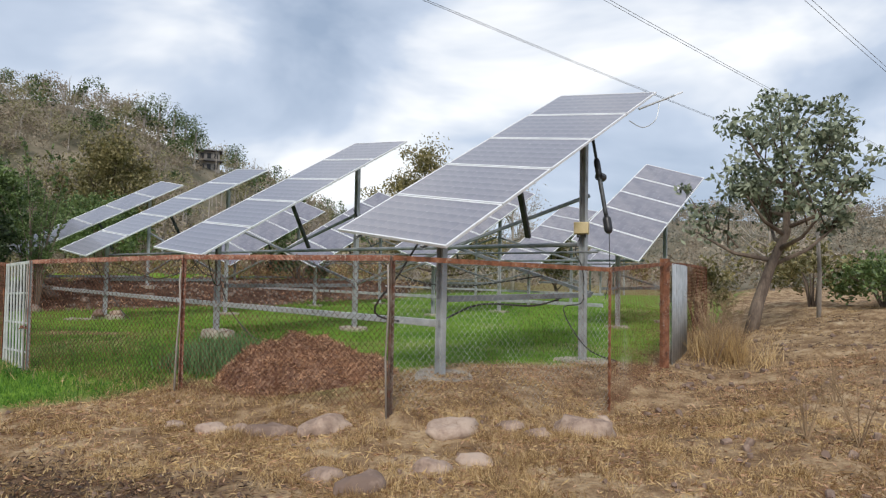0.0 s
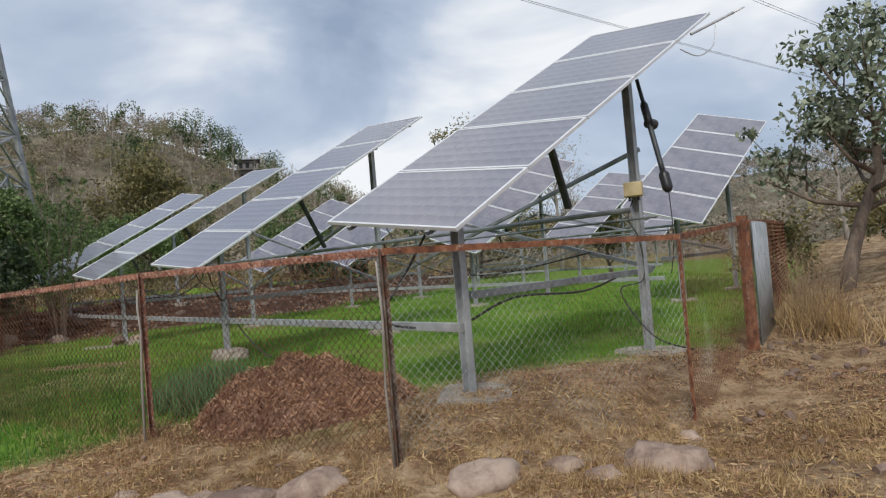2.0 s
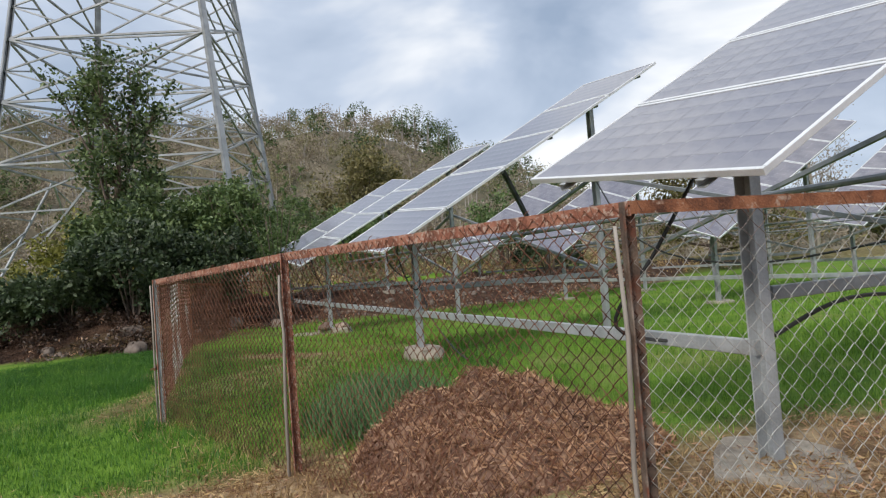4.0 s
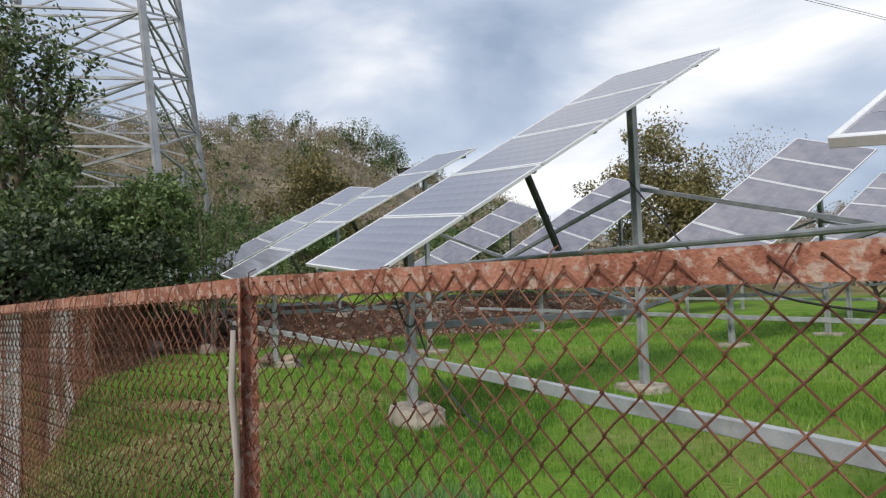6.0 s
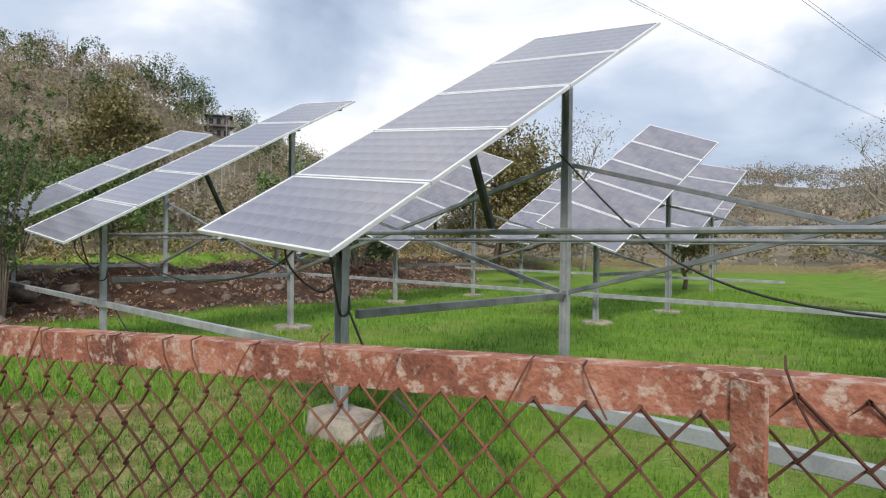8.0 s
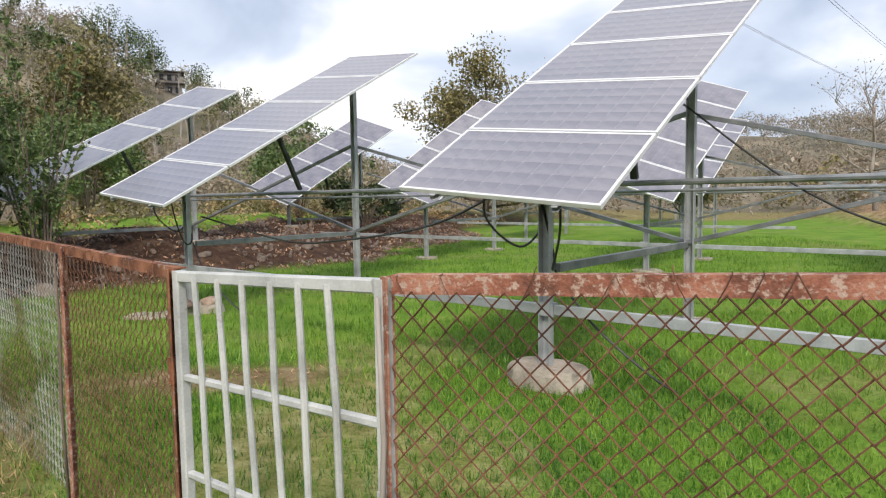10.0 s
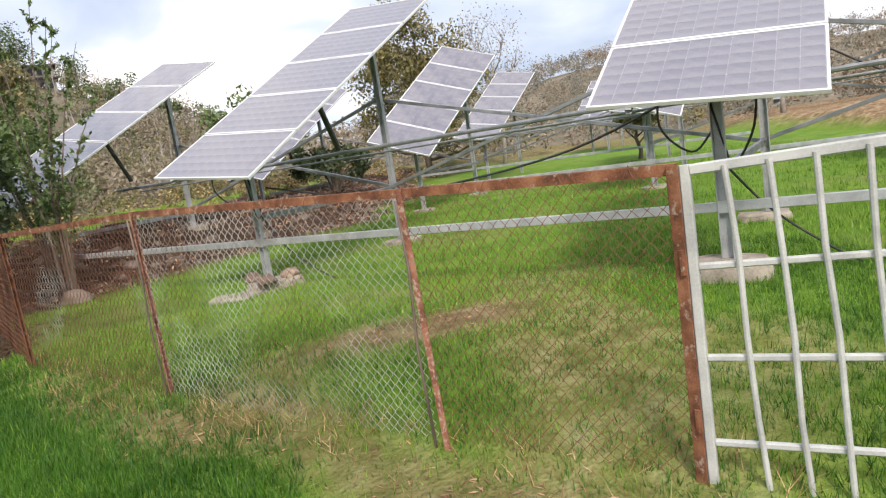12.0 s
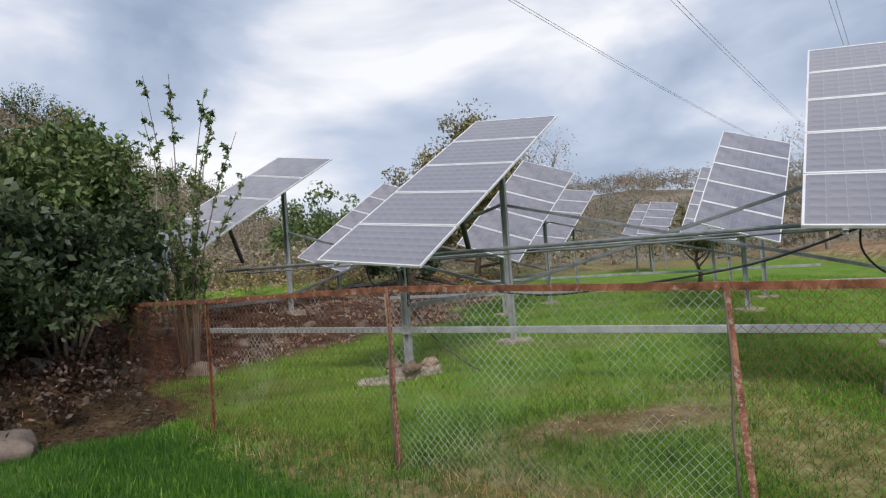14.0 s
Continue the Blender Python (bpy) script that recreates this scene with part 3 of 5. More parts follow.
# ---- fence ----
def diamond_mesh(a, b, mat, cell=0.031, r=0.0019, top_gap=0.02, knots=False):
    """Woven wire between two posts: one bent wire beside another."""
    s = Shape()
    ax, ay, a0, a1 = a
    bx, by, b0, b1 = b
    length = math.hypot(bx - ax, by - ay)
    n = max(2, int(length / cell))
    rows = int((a1 - a0) / (cell * 1.1))
    d = Vector((bx - ax, by - ay, 0)) / length
    side = Vector((d.y, -d.x, 0))
    for i in range(n):
        pts = []
        for j in range(rows + 1):
            t = (i + 0.5 + (0.5 if (i + j) % 2 else -0.5) * 1.03) / n
            t = max(0.0, min(1.0, t))
            foot, top = a0 + (b0 - a0) * t, a1 + (b1 - a1) * t - top_gap
            bow = 0.02 * noise.noise(Vector((t * length * 1.4 + ax, j * 0.13, ay)))
            z = foot + (top - foot) * j / rows
            p = Vector((ax, ay, z)) + d * (length * t) + side * (bow + (0.003 if i % 2 else -0.003))
            pts.append(p)
        radii = r
        if knots:
            # the wires hook round each other where they cross
            line, radii = [], []
            for j, p in enumerate(pts):
                turn = side * (0.004 if j % 2 else -0.004)
                if j:
                    line.append(p.lerp(pts[j - 1], 0.11) - turn * 0.5)
                    radii.append(r)
                line.append(p + turn * 0.5)
                radii.append(r * 1.45)
                if j < rows:
                    line.append(p.lerp(pts[j + 1], 0.11) + turn)
                    radii.append(r * 1.1)
            pts = line
        s.tube(pts, radii, sides=4 if knots else 3, cap=False)
    return s


def angle_bar(a, b, size=0.045, thick=0.006):
    """A bar of L-section with one leg upright, facing outwards, and one lying on top."""
    s = Shape()
    a, b = Vector(a), Vector(b)
    d = b - a
    m = Matrix.Translation((a + b) / 2) @ d.to_track_quat("Y", "Z").to_matrix().to_4x4()
    s.box((thick, d.length, size), m=m, at=(-0.008, 0, -size / 2))
    s.box((size, d.length, thick), m=m, at=(-0.0082 - thick / 2 - size / 2 + thick, 0, -thick / 2 + 0.0035))
    return s


def rail_ties(a, b, seed):
    """Wire ends of the mesh, bent over the top rail here and there and standing up as short hooks."""
    rnd = random.Random(seed)
    s = Shape()
    va, vb = Vector((a[0], a[1], a[3])), Vector((b[0], b[1], b[3]))
    d = (vb - va).normalized()
    side = Vector((d.y, -d.x, 0))
    t = 0.05
    while t < (vb - va).length - 0.05:
        p = va + d * t
        q = p + d * rnd.choice((-0.03, 0.03))
        up = rnd.uniform(0.002, 0.010) if rnd.random() < 0.8 else 0.024
        s.tube([p + side * 0.014 + Vector((0, 0, -0.055)), p.lerp(q, 0.6) + side * 0.015 + Vector((0, 0, -0.02)), q + side * 0.008 + Vector((0, 0, up * 0.6)),
                q - side * 0.014 + Vector((0, 0, up))], 0.0016, 4)
        t += rnd.choice((0.062, 0.062, 0.124, 0.186))
    return s


def fence_post(p, lean=(0.0, 0.0), size=0.05, mat=None):
    x, y, foot, top = p
    s = Shape()
    a, b = Vector((x - lean[0], y - lean[1], foot - 0.3)), Vector((x, y, top))
    d = b - a
    m = Matrix.Translation((a + b) / 2) @ d.to_track_quat("Y", "Z").to_matrix().to_4x4() @ pose(0, 0, 0, 0, 25, 0)
    s.box((0.006, d.length, size), m=m, at=(-size / 2, 0, 0))
    s.box((size, d.length, 0.006), m=m, at=(0, 0, -size / 2))
    return s


WIRE_MIX = material("half_rusted_wire", [(0.35, (0.42, 0.40, 0.36)), (0.6, (0.62, 0.60, 0.55))], scale=2, rough=0.6, metal=0.2, bump=0.0,
                    wear=(0.20, 0.085, 0.05), wear_scale=1.6, wear_at=(0.28, 0.45))
POSTS = {"P2": P2, "P1": P1, "K": K, "GP": GP, "Q1": Q1, "Q2": Q2, "Q3": Q3, "R1": R1, "R2": R2, "COR": COR, "S1": S1, "S2": S2, "S3": S3}
fence = thing("fence", Matrix(), "rusty chain-link fence with angle-iron rails around the panels", "fence")
for name, p in POSTS.items():
    part("post", fence_post(p, lean=(-0.04, 0.10) if name == "Q1" else (0.0, 0.0), size=0.05 if name in ("P2", "GP") else 0.042 if name == "P1" else 0.036), RUST_POST if name == "P2" else RUST if name in ("P1", "Q1", "Q2", "K") else RUST_DEEP, fence)
BAYS = [(R2, R1, WIRE_RUST), (R1, Q3, WIRE_RUST), (Q3, Q2, WIRE_MIX), (Q2, Q1, WIRE_GREY), (Q1, GP, WIRE_MIX), (K, P1, WIRE_RUST),
        (P1, P2, WIRE_RUST), (P2, COR, WIRE_GREY), (COR, S1, WIRE_MIX), (S1, S2, WIRE_GREY), (S2, S3, WIRE_RUST)]
for a, b, mat in BAYS:
    a3, b3 = Vector((a[0], a[1], a[3])), Vector((b[0], b[1], b[3]))
    part("top_rail", angle_bar(a3, b3, 0.048 if a is K or a is P1 else 0.042), RUST if a is K or a is P1 else RUST_DEEP, fence)
    part("wire_mesh", diamond_mesh(a, b, mat, r=0.0023 if a is K or b is Q3 or a in (Q3, Q2, Q1) else 0.0019 if mat is WIRE_RUST else 0.0017, knots=b is P1 or a is P1, top_gap=0.012 if a is P1 else 0.04), mat, fence, "woven diamond wire")
    tagged(part("wire_tie", rail_ties(a, b, seed=len(bpy.data.objects)), WIRE_RUST, fence, "twisted rusty wire ends over the rail"), kind="stuff")


def gate(a, b):
    """A barred gate between two posts: a frame of square tube, upright bars and three cross rails."""
    va, vb = Vector((a[0], a[1], 0)), Vector((b[0], b[1], 0))
    d = vb - va
    w = d.length - 0.02
    base = thing("gate", Matrix.Translation(va + d.normalized() * 0.012) @ pose(0, 0, 0, 0, 0, math.degrees(math.atan2(d.y, d.x))),
                 "grey-white painted barred steel gate, closed", "gate")
    lo, hi, rise = -0.13, 1.235, 0.042

    def post_bar(name, x, size, z0, z1, lean=0.0, y=0.0):
        bar_shape = Shape()
        bends = [Vector((x + lean * (1 - k / 4) + 0.006 * math.sin(9 * x + 2.1 * k), y, z0 + (z1 - z0) * k / 4)) for k in range(5)]
        if lean:
            bar_shape.tube(bends, size / 2, 8)
        else:
            bar_shape.box((size, size, z1 - z0), (x, y, (z0 + z1) / 2), bevel=0.006)
        return part(name, bar_shape, WHITE_PAINT, base)

    post_bar("stile", 0.02, 0.04, lo, hi)
    post_bar("stile", w - 0.02, 0.04, lo, hi + rise)
    for z, thick in ((lo + 0.02, 0.04), (0.10, 0.026), (0.462, 0.026), (0.835, 0.026), (hi - 0.02, 0.04)):
        rail = Shape()
        rail.beam((0.042, 0, z), (w - 0.042, 0, z + rise), thick, thick, 0.005)
        part("cross_rail", rail, WHITE_PAINT, base)
    for x in (0.166, 0.317, 0.458, 0.607, 0.746, 0.887):
        post_bar("bar", x, 0.023, lo + 0.03, hi - 0.02 + rise * x / w, lean=0.06, y=-0.021)
    bolt = Shape()
    bolt.tube([(w - 0.16, -0.05, 0.455), (w + 0.08, -0.05, 0.45)], 0.008, 8)
    bolt.tube([(w - 0.10, -0.05, 0.455), (w - 0.10, -0.085, 0.43)], 0.006, 6)
    part("bolt", bolt, RUST_DEEP, base, "rusty sliding bolt")
    for x in (w - 0.13, w - 0.03):
        eye = Shape()
        eye.box((0.022, 0.045, 0.036), (x, -0.036, 0.453), bevel=0.005)
        part("bolt_bracket", eye, RUST_DEEP, base)
    plate = Shape()
    plate.box((0.03, 0.012, 0.16), (w - 0.015, -0.027, 0.62), bevel=0.004)
    part("latch_plate", plate, WHITE_PAINT, base)
    for z in (0.86, 0.20):
        hinge = Shape()
        hinge.tube([(-0.012, -0.03, z - 0.05), (-0.012, -0.03, z + 0.05)], 0.013, 8)
        part("hinge", hinge, RUST_DEEP, base)
    return base


gate(GP, K)


# ---- land around ----
def hill():
    """A long wooded ridge that falls away behind the field."""
    n_a, n_r = 110, 14
    verts, faces = [], []
    for i in range(n_a):
        deg = -85 + 170 * i / (n_a - 1)
        for j in range(n_r):
            verts.append(hill_point(deg, j / (n_r - 1)))
    for i in range(n_a - 1):
        for j in range(n_r - 1):
            faces.append((i * n_r + j, (i + 1) * n_r + j, (i + 1) * n_r + j + 1, i * n_r + j + 1))
    me = bpy.data.meshes.new("hillside")
    me.from_pydata(verts, [], faces)
    me.materials.append(HILL)
    me.shade_smooth()
    return tagged(new("hillside", me), "dry brown wooded hillside beyond the field", "hill", kind="structure")


def hill_point(deg, t):
    """A place on the ridge: bearing in degrees, and 0 at its foot to 1 behind its crest."""
    az = radians(deg)
    crest = 5.0 + 21.5 * smooth_step(0, -32, deg) + 6.0 * smooth_step(4, 16, deg) - 3.0 * smooth_step(34, 50, deg)
    crest += 1.3 * nz(deg, 0, 0.11) + 0.8 * nz(deg, 4, 0.35)
    r = 54 + 85 * t
    up = smooth_step(0, 0.75, t)
    x, y = math.sin(az) * r, math.cos(az) * r
    return x, y, -0.6 + crest * up + 0.8 * nz(x, y, 0.06, 2) * up


HILL = material("dry_hillside", [(0.3, (0.09, 0.085, 0.05)), (0.5, (0.17, 0.145, 0.10)), (0.7, (0.26, 0.215, 0.15))], scale=0.15, rough=0.95, bump=0.6, fine=2.0)
hill()

rng = np.random.default_rng(5)


def leaf_mesh(name, centres, sizes, mat, slim=0.5, droop=0.0, ups=None):
    """Many small pointed leaves, each a folded kite of its own, at the given places."""
    n = len(centres)
    c = np.asarray(centres, float)
    a = rng.normal(size=(n, 3))
    if ups is not None:
        a = a * 0.35 + ups
    a[:, 2] -= droop
    a /= np.linalg.norm(a, axis=1)[:, None]
    b = np.cross(a, rng.normal(size=(n, 3)))
    b /= np.maximum(np.linalg.norm(b, axis=1), 1e-6)[:, None]
    s = np.asarray(sizes, float)[:, None]
    v = np.stack([c - a * s, c + b * s * slim, c + a * s, c - b * s * slim], 1).reshape(-1, 3)
    me = bpy.data.meshes.new(name)
    me.vertices.add(4 * n)
    me.vertices.foreach_set("co", v.ravel())
    me.loops.add(4 * n)
    me.loops.foreach_set("vertex_index", np.arange(4 * n))
    me.polygons.add(n)
    me.polygons.foreach_set("loop_start", np.arange(0, 4 * n, 4))
    me.materials.append(mat)
    me.update(calc_edges=True)
    return me


def blades_mesh(name, feet, heights, widths, lean, mat):
    """Upright grass blades: one narrow triangle each."""
    n = len(feet)
    f = np.asarray(feet, float)
    ang = rng.uniform(0, 2 * np.pi, n)
    side = np.stack([np.cos(ang), np.sin(ang), np.zeros(n)], 1) * np.asarray(widths)[:, None]
    tilt = rng.normal(size=(n, 3)) * lean
    tilt[:, 2] = 1.0
    tilt /= np.linalg.norm(tilt, axis=1)[:, None]
    v = np.stack([f - side, f + side, f + tilt * np.asarray(heights)[:, None]], 1).reshape(-1, 3)
    me = bpy.data.meshes.new(name)
    me.vertices.add(3 * n)
    me.vertices.foreach_set("co", v.ravel())
    me.loops.add(3 * n)
    me.loops.foreach_set("vertex_index", np.arange(3 * n))
    me.polygons.add(n)
    me.polygons.foreach_set("loop_start", np.arange(0, 3 * n, 3))
    me.materials.append(mat)
    me.update(calc_edges=True)
    return me


def clump_points(n_clumps, per, middle, radii, tight, lower=-0.4):
    """Leaf places gathered in clumps on an uneven ellipsoid, denser towards its skin, with gaps."""
    out = []
    for _ in range(n_clumps):
        d = rng.normal(size=3)
        d /= np.linalg.norm(d)
        if d[2] < lower:
            d[2] = -d[2] * 0.5
        r = rng.uniform(0.45, 1.05) ** 0.6
        c = np.array(middle) + d * np.array(radii) * r
        out.append(c + puff(per) * tight * rng.uniform(0.6, 1.25))
    return np.concatenate(out)


def puff(n):
    """Offsets inside a soft ball."""
    d = rng.normal(size=(n, 3))
    d /= np.linalg.norm(d, axis=1)[:, None]
    return d * (rng.uniform(0, 1, n) ** 0.45)[:, None] * 1.45


def grown(x, y, h, r, trunk_r, seed, limbs=7, fork=0.35, spread=1.0, twigs=4, lean=(0, 0)):
    """Trunk, limbs and twigs; returns the wood and the ends of the twigs."""
    rnd = random.Random(seed)
    wood, ends = Shape(), []
    z0 = height(x, y) - 0.15
    top = Vector((lean[0] * h, lean[1] * h, h * 0.72))
    spine = [Vector((0, 0, 0))]
    for i in range(1, 6):
        f = i / 5
        spine.append(top * f + Vector((rnd.uniform(-1, 1), rnd.uniform(-1, 1), 0)) * r * 0.06)
    wood.tube(spine, [trunk_r * (1.15 - 0.85 * i / 5) for i in range(6)], 8)
    for k in range(limbs):
        f = fork + (0.95 - fork) * (k + rnd.random() * 0.7) / limbs
        i = min(4, int(f * 5))
        a = spine[i].lerp(spine[i + 1], f * 5 - i)
        ang = k * 2.4 + rnd.uniform(-0.4, 0.4)
        reach = r * spread * (0.95 - 0.45 * f) * rnd.uniform(0.8, 1.15)
        b = a + Vector((math.cos(ang) * reach, math.sin(ang) * reach, h * rnd.uniform(0.10, 0.30)))
        bend = a.lerp(b, 0.5) + Vector((0, 0, -0.03 * h))
        tr = trunk_r * (0.55 - 0.25 * f)
        wood.tube([a, bend, b], [tr, tr * 0.7, tr * 0.3], 6)
        for q in range(twigs):
            s = a.lerp(b, rnd.uniform(0.35, 1.0))
            e = s + Vector((rnd.uniform(-1, 1) * r * 0.35, rnd.uniform(-1, 1) * r * 0.35, rnd.uniform(0.02, 0.22) * h))
            wood.tube([s, s.lerp(e, 0.5) + Vector((0, 0, 0.02 * h)), e], [tr * 0.35, tr * 0.22, tr * 0.08], 4)
            ends += [s.lerp(e, 0.55), e]
        ends.append(b)
    ends.append(top + Vector((0, 0, h * 0.15)))
    return wood, ends, z0


def tree(x, y, h, r, leaf, label, seed, n=8000, leaf_size=0.07, trunk_r=0.12, bark=None, limbs=8, fork=0.3, tuft=0.45, category="tree", twigs=5, lean=(0, 0), spread=1.0,
         name="tree", droop=0.3):
    wood, ends, z0 = grown(x, y, h, r, trunk_r, seed, limbs, fork, spread, twigs, lean)
    base = thing(name, pose(x, y, z0), label, category)
    part("trunk", wood, bark or BARK, base, smooth=True)
    per = max(4, n // len(ends))
    pts = np.concatenate([np.array(e) + puff(per) * np.array((1, 1, 0.75)) * tuft * rng.uniform(0.5, 1.3) for e in ends])
    pts[:, 2] = np.maximum(pts[:, 2], h * 0.12)
    part("crown", leaf_mesh("crown", pts, rng.uniform(0.6, 1.2, len(pts)) * leaf_size, leaf, droop=droop), None, base, "")
    return base


def bush(x, y, h, r, leaf, label, seed, n=4000, leaf_size=0.06, name="bush", clumps=60, tight=0.22, bark=None, skirt=0.0):
    """Many stems from one root and a ragged dome of leaf clumps."""
    rnd = random.Random(seed)
    z0 = height(x, y) - 0.05
    base = thing(name, pose(x, y, z0), label, "bush")
    for _ in range(9):
        stems = Shape()
        a = rnd.uniform(0, 6.28)
        q = r * rnd.uniform(0.2, 0.75)
        stems.tube([(0.05 * math.cos(a), 0.05 * math.sin(a), -0.1), (q * 0.4 * math.cos(a), q * 0.4 * math.sin(a), h * 0.4), (q * math.cos(a), q * math.sin(a), h * rnd.uniform(0.6, 0.9))],
                   [0.035, 0.025, 0.008], 5)
        part("stem", stems, bark or BARK, base)
    pts = clump_points(clumps, max(3, n // clumps), (0, 0, h * 0.5), (r, r, h * 0.5), tight)
    pts = pts[pts[:, 2] > skirt * h]
    pts[:, 2] = np.maximum(pts[:, 2], 0.03)
    part("foliage", leaf_mesh("foliage", pts, rng.uniform(0.6, 1.2, len(pts)) * leaf_size, leaf, droop=0.3), None, base)
    return base


# trees and bushes close to the field
tree(6.3, 13.2, 5.1, 1.8, LEAF_GREY, "broad-leaved tree with pale grey-green leaves on the dry slope", 3, n=5600, leaf_size=0.078, trunk_r=0.13, limbs=12, fork=0.38, tuft=0.25,
     lean=(0.24, 0.03))
tree(-17.2, 17.9, 8.6, 1.7, LEAF_MID, "tall dark green tree beside the pylon", 8, n=6500, leaf_size=0.095, trunk_r=0.15, limbs=13, fork=0.25, tuft=0.38)
bush(-12.9, 17.8, 3.15, 1.25, LEAF_GREEN, "tall green leafy bush at the fence corner", 27, n=11000, leaf_size=0.07, clumps=110, tight=0.24, skirt=0.2)
bush(-14.8, 16.7, 3.0, 1.9, LEAF_MID, "large dark glossy bush on the earth bank", 11, n=19000, leaf_size=0.085, clumps=170, tight=0.26, skirt=0.25)
bush(-12.5, 16.5, 2.2, 1.2, LEAF_DARK, "low dark bush on the earth bank", 17, n=4500, leaf_size=0.07, clumps=60, tight=0.2)
bush(-15.6, 14.8, 1.3, 1.7, LEAF_DARK, "dark bush below the tall tree", 18, n=9000, leaf_size=0.08, clumps=90, tight=0.3)
bush(-18.2, 14.6, 1.5, 2.0, LEAF_DARK, "dark bush below the tall tree", 19, n=9000, leaf_size=0.085, clumps=90, tight=0.32)
bush(-24.5, 22.5, 4.6, 3.2, LEAF_YELLOW, "yellow-green bush below the transmission tower", 20, n=6000, leaf_size=0.11, clumps=80, tight=0.36)
bush(-20.8, 19.8, 3.6, 2.0, LEAF_YELLOW, "yellow-green bush below the transmission tower", 26, n=5000, leaf_size=0.10, clumps=70, tight=0.34)
bush(-12.4, 15.8, 1.6, 1.3, LEAF_DARK, "low undergrowth at the fence corner, its leaves darkened for shade", 25, n=5000, leaf_size=0.06, clumps=70, tight=0.2)
bush(-13.6, 15.0, 2.5, 1.5, LEAF_DARK, "dark bush at the fence corner", 12, n=6000, leaf_size=0.075, clumps=90, tight=0.22, skirt=0.35)
tree(-21.0, 40.0, 8.5, 3.6, LEAF_OLIVE, "broad olive-brown tree behind the solar field", 14, n=16000, leaf_size=0.12, trunk_r=0.2, limbs=11, fork=0.2, tuft=0.75)
bush(-22.5, 35.0, 5.2, 3.6, LEAF_GREEN, "tall green thicket behind the solar field", 15, n=14000, leaf_size=0.10, clumps=120, tight=0.42)
bush(-17.5, 33.0, 4.2, 2.4, LEAF_GREEN, "green thicket behind the solar field", 16, n=8000, leaf_size=0.09, clumps=80, tight=0.36)
tree(-0.4, 40.0, 7.9, 3.9, LEAF_OLIVE, "round olive-yellow tree at the field's far edge", 21, n=26000, leaf_size=0.105, trunk_r=0.18, limbs=16, fork=0.2, tuft=0.68)
tree(5.0, 28.3, 3.2, 0.9, LEAF_OLIVE, "small olive tree beyond the trackers", 22, n=2600, leaf_size=0.08, trunk_r=0.08, limbs=9, fork=0.25, tuft=0.3)
tree(4.6, 43.0, 9.2, 2.8, TWIGS, "bare brown winter tree at the field's far edge", 23, n=2200, leaf_size=0.07, trunk_r=0.13, bark=PALE_BARK, limbs=13, fork=0.25, tuft=0.6, twigs=9)
tree(19.5, 38.0, 7.6, 3.4, TWIGS, "bare brown winter tree on the far slope", 24, n=1500, leaf_size=0.07, trunk_r=0.13, bark=PALE_BARK, limbs=13, fork=0.25, tuft=0.6, twigs=9)
bush(-8.8, 30.5, 3.6, 2.0, LEAF_GREEN, "round green bush behind the earth bank", 33, n=4500, leaf_size=0.09, clumps=70, tight=0.3)
bush(-6.2, 27.6, 1.5, 1.4, LEAF_DARK, "low dark bush behind the trackers", 34, n=2600, leaf_size=0.08, clumps=40)
bush(9.9, 17.2, 1.9, 1.3, LEAF_OLIVE, "olive bush behind the fence's end", 31, n=2500, leaf_size=0.07, clumps=45)
bush(6.1, 15.4, 1.5, 0.7, LEAF_OLIVE, "tangled olive bush beside the fence's end", 32, n=2600, leaf_size=0.06, clumps=45)
for i, (x, y, h, r) in enumerate(((10.8, 15.6, 1.3, 1.2), (12.4, 16.8, 1.5, 1.5), (13.8, 15.2, 1.3, 1.4), (15.6, 17.5, 1.8, 1.8))):
    bush(x, y, h, r, LEAF_YELLOW if i % 2 else LEAF_GREEN, "yellow-green hedge bush on the dry slope", 40 + i, n=2600, leaf_size=0.07, clumps=50)


def plume_shrub(x, y, h, seed):
    """A fountain of long wands, each set with small leaves along its upper part."""
    rnd = random.Random(seed)
    z0 = height(x, y) - 0.05
    base = thing("shrub", pose(x, y, z0), "slender green shrub with long feathery upright wands", "bush")
    pts = []
    for k in range(15):
        a, out = k * 2.4 + rnd.uniform(-0.3, 0.3), (rnd.uniform(0.07, 0.20) if k < 6 else rnd.uniform(0.19, 0.29)) * h
        tip = Vector((math.cos(a) * out, math.sin(a) * out, h * (rnd.uniform(0.84, 1.0) if k < 6 else rnd.uniform(0.50, 0.80))))
        mid_p = Vector((tip.x * 0.16, tip.y * 0.16, tip.z * 0.55))
        foot_p = Vector((math.cos(a) * 0.12, math.sin(a) * 0.12, -0.1))
        line = [foot_p.lerp(mid_p, t).lerp(mid_p.lerp(tip, t), t) for t in (0, 0.25, 0.5, 0.75, 1.0)]
        stem = Shape()
        stem.tube(line, [0.022, 0.018, 0.013, 0.008, 0.004], 5)
        part("stem", stem, BARK, base)
        for _ in range(26):
            t = 0.26 + 0.72 * rnd.random()
            p = foot_p.lerp(mid_p, t).lerp(mid_p.lerp(tip, t), t)
            b, reach = rnd.uniform(0, 6.28), rnd.uniform(0.10, 0.30) * (1.15 - 0.75 * t)
            for q in range(11):
                f = q / 10
                pts.append(p + Vector((math.cos(b) * reach * f + rnd.gauss(0, 0.012), math.sin(b) * reach * f + rnd.gauss(0, 0.012), reach * 0.8 * f + rnd.gauss(0, 0.015))))
    part("foliage", leaf_mesh("foliage", np.array([tuple(p) for p in pts]), rng.uniform(0.6, 1.2, len(pts)) * 0.056, LEAF_GREEN, slim=0.36), None, base)
    return base


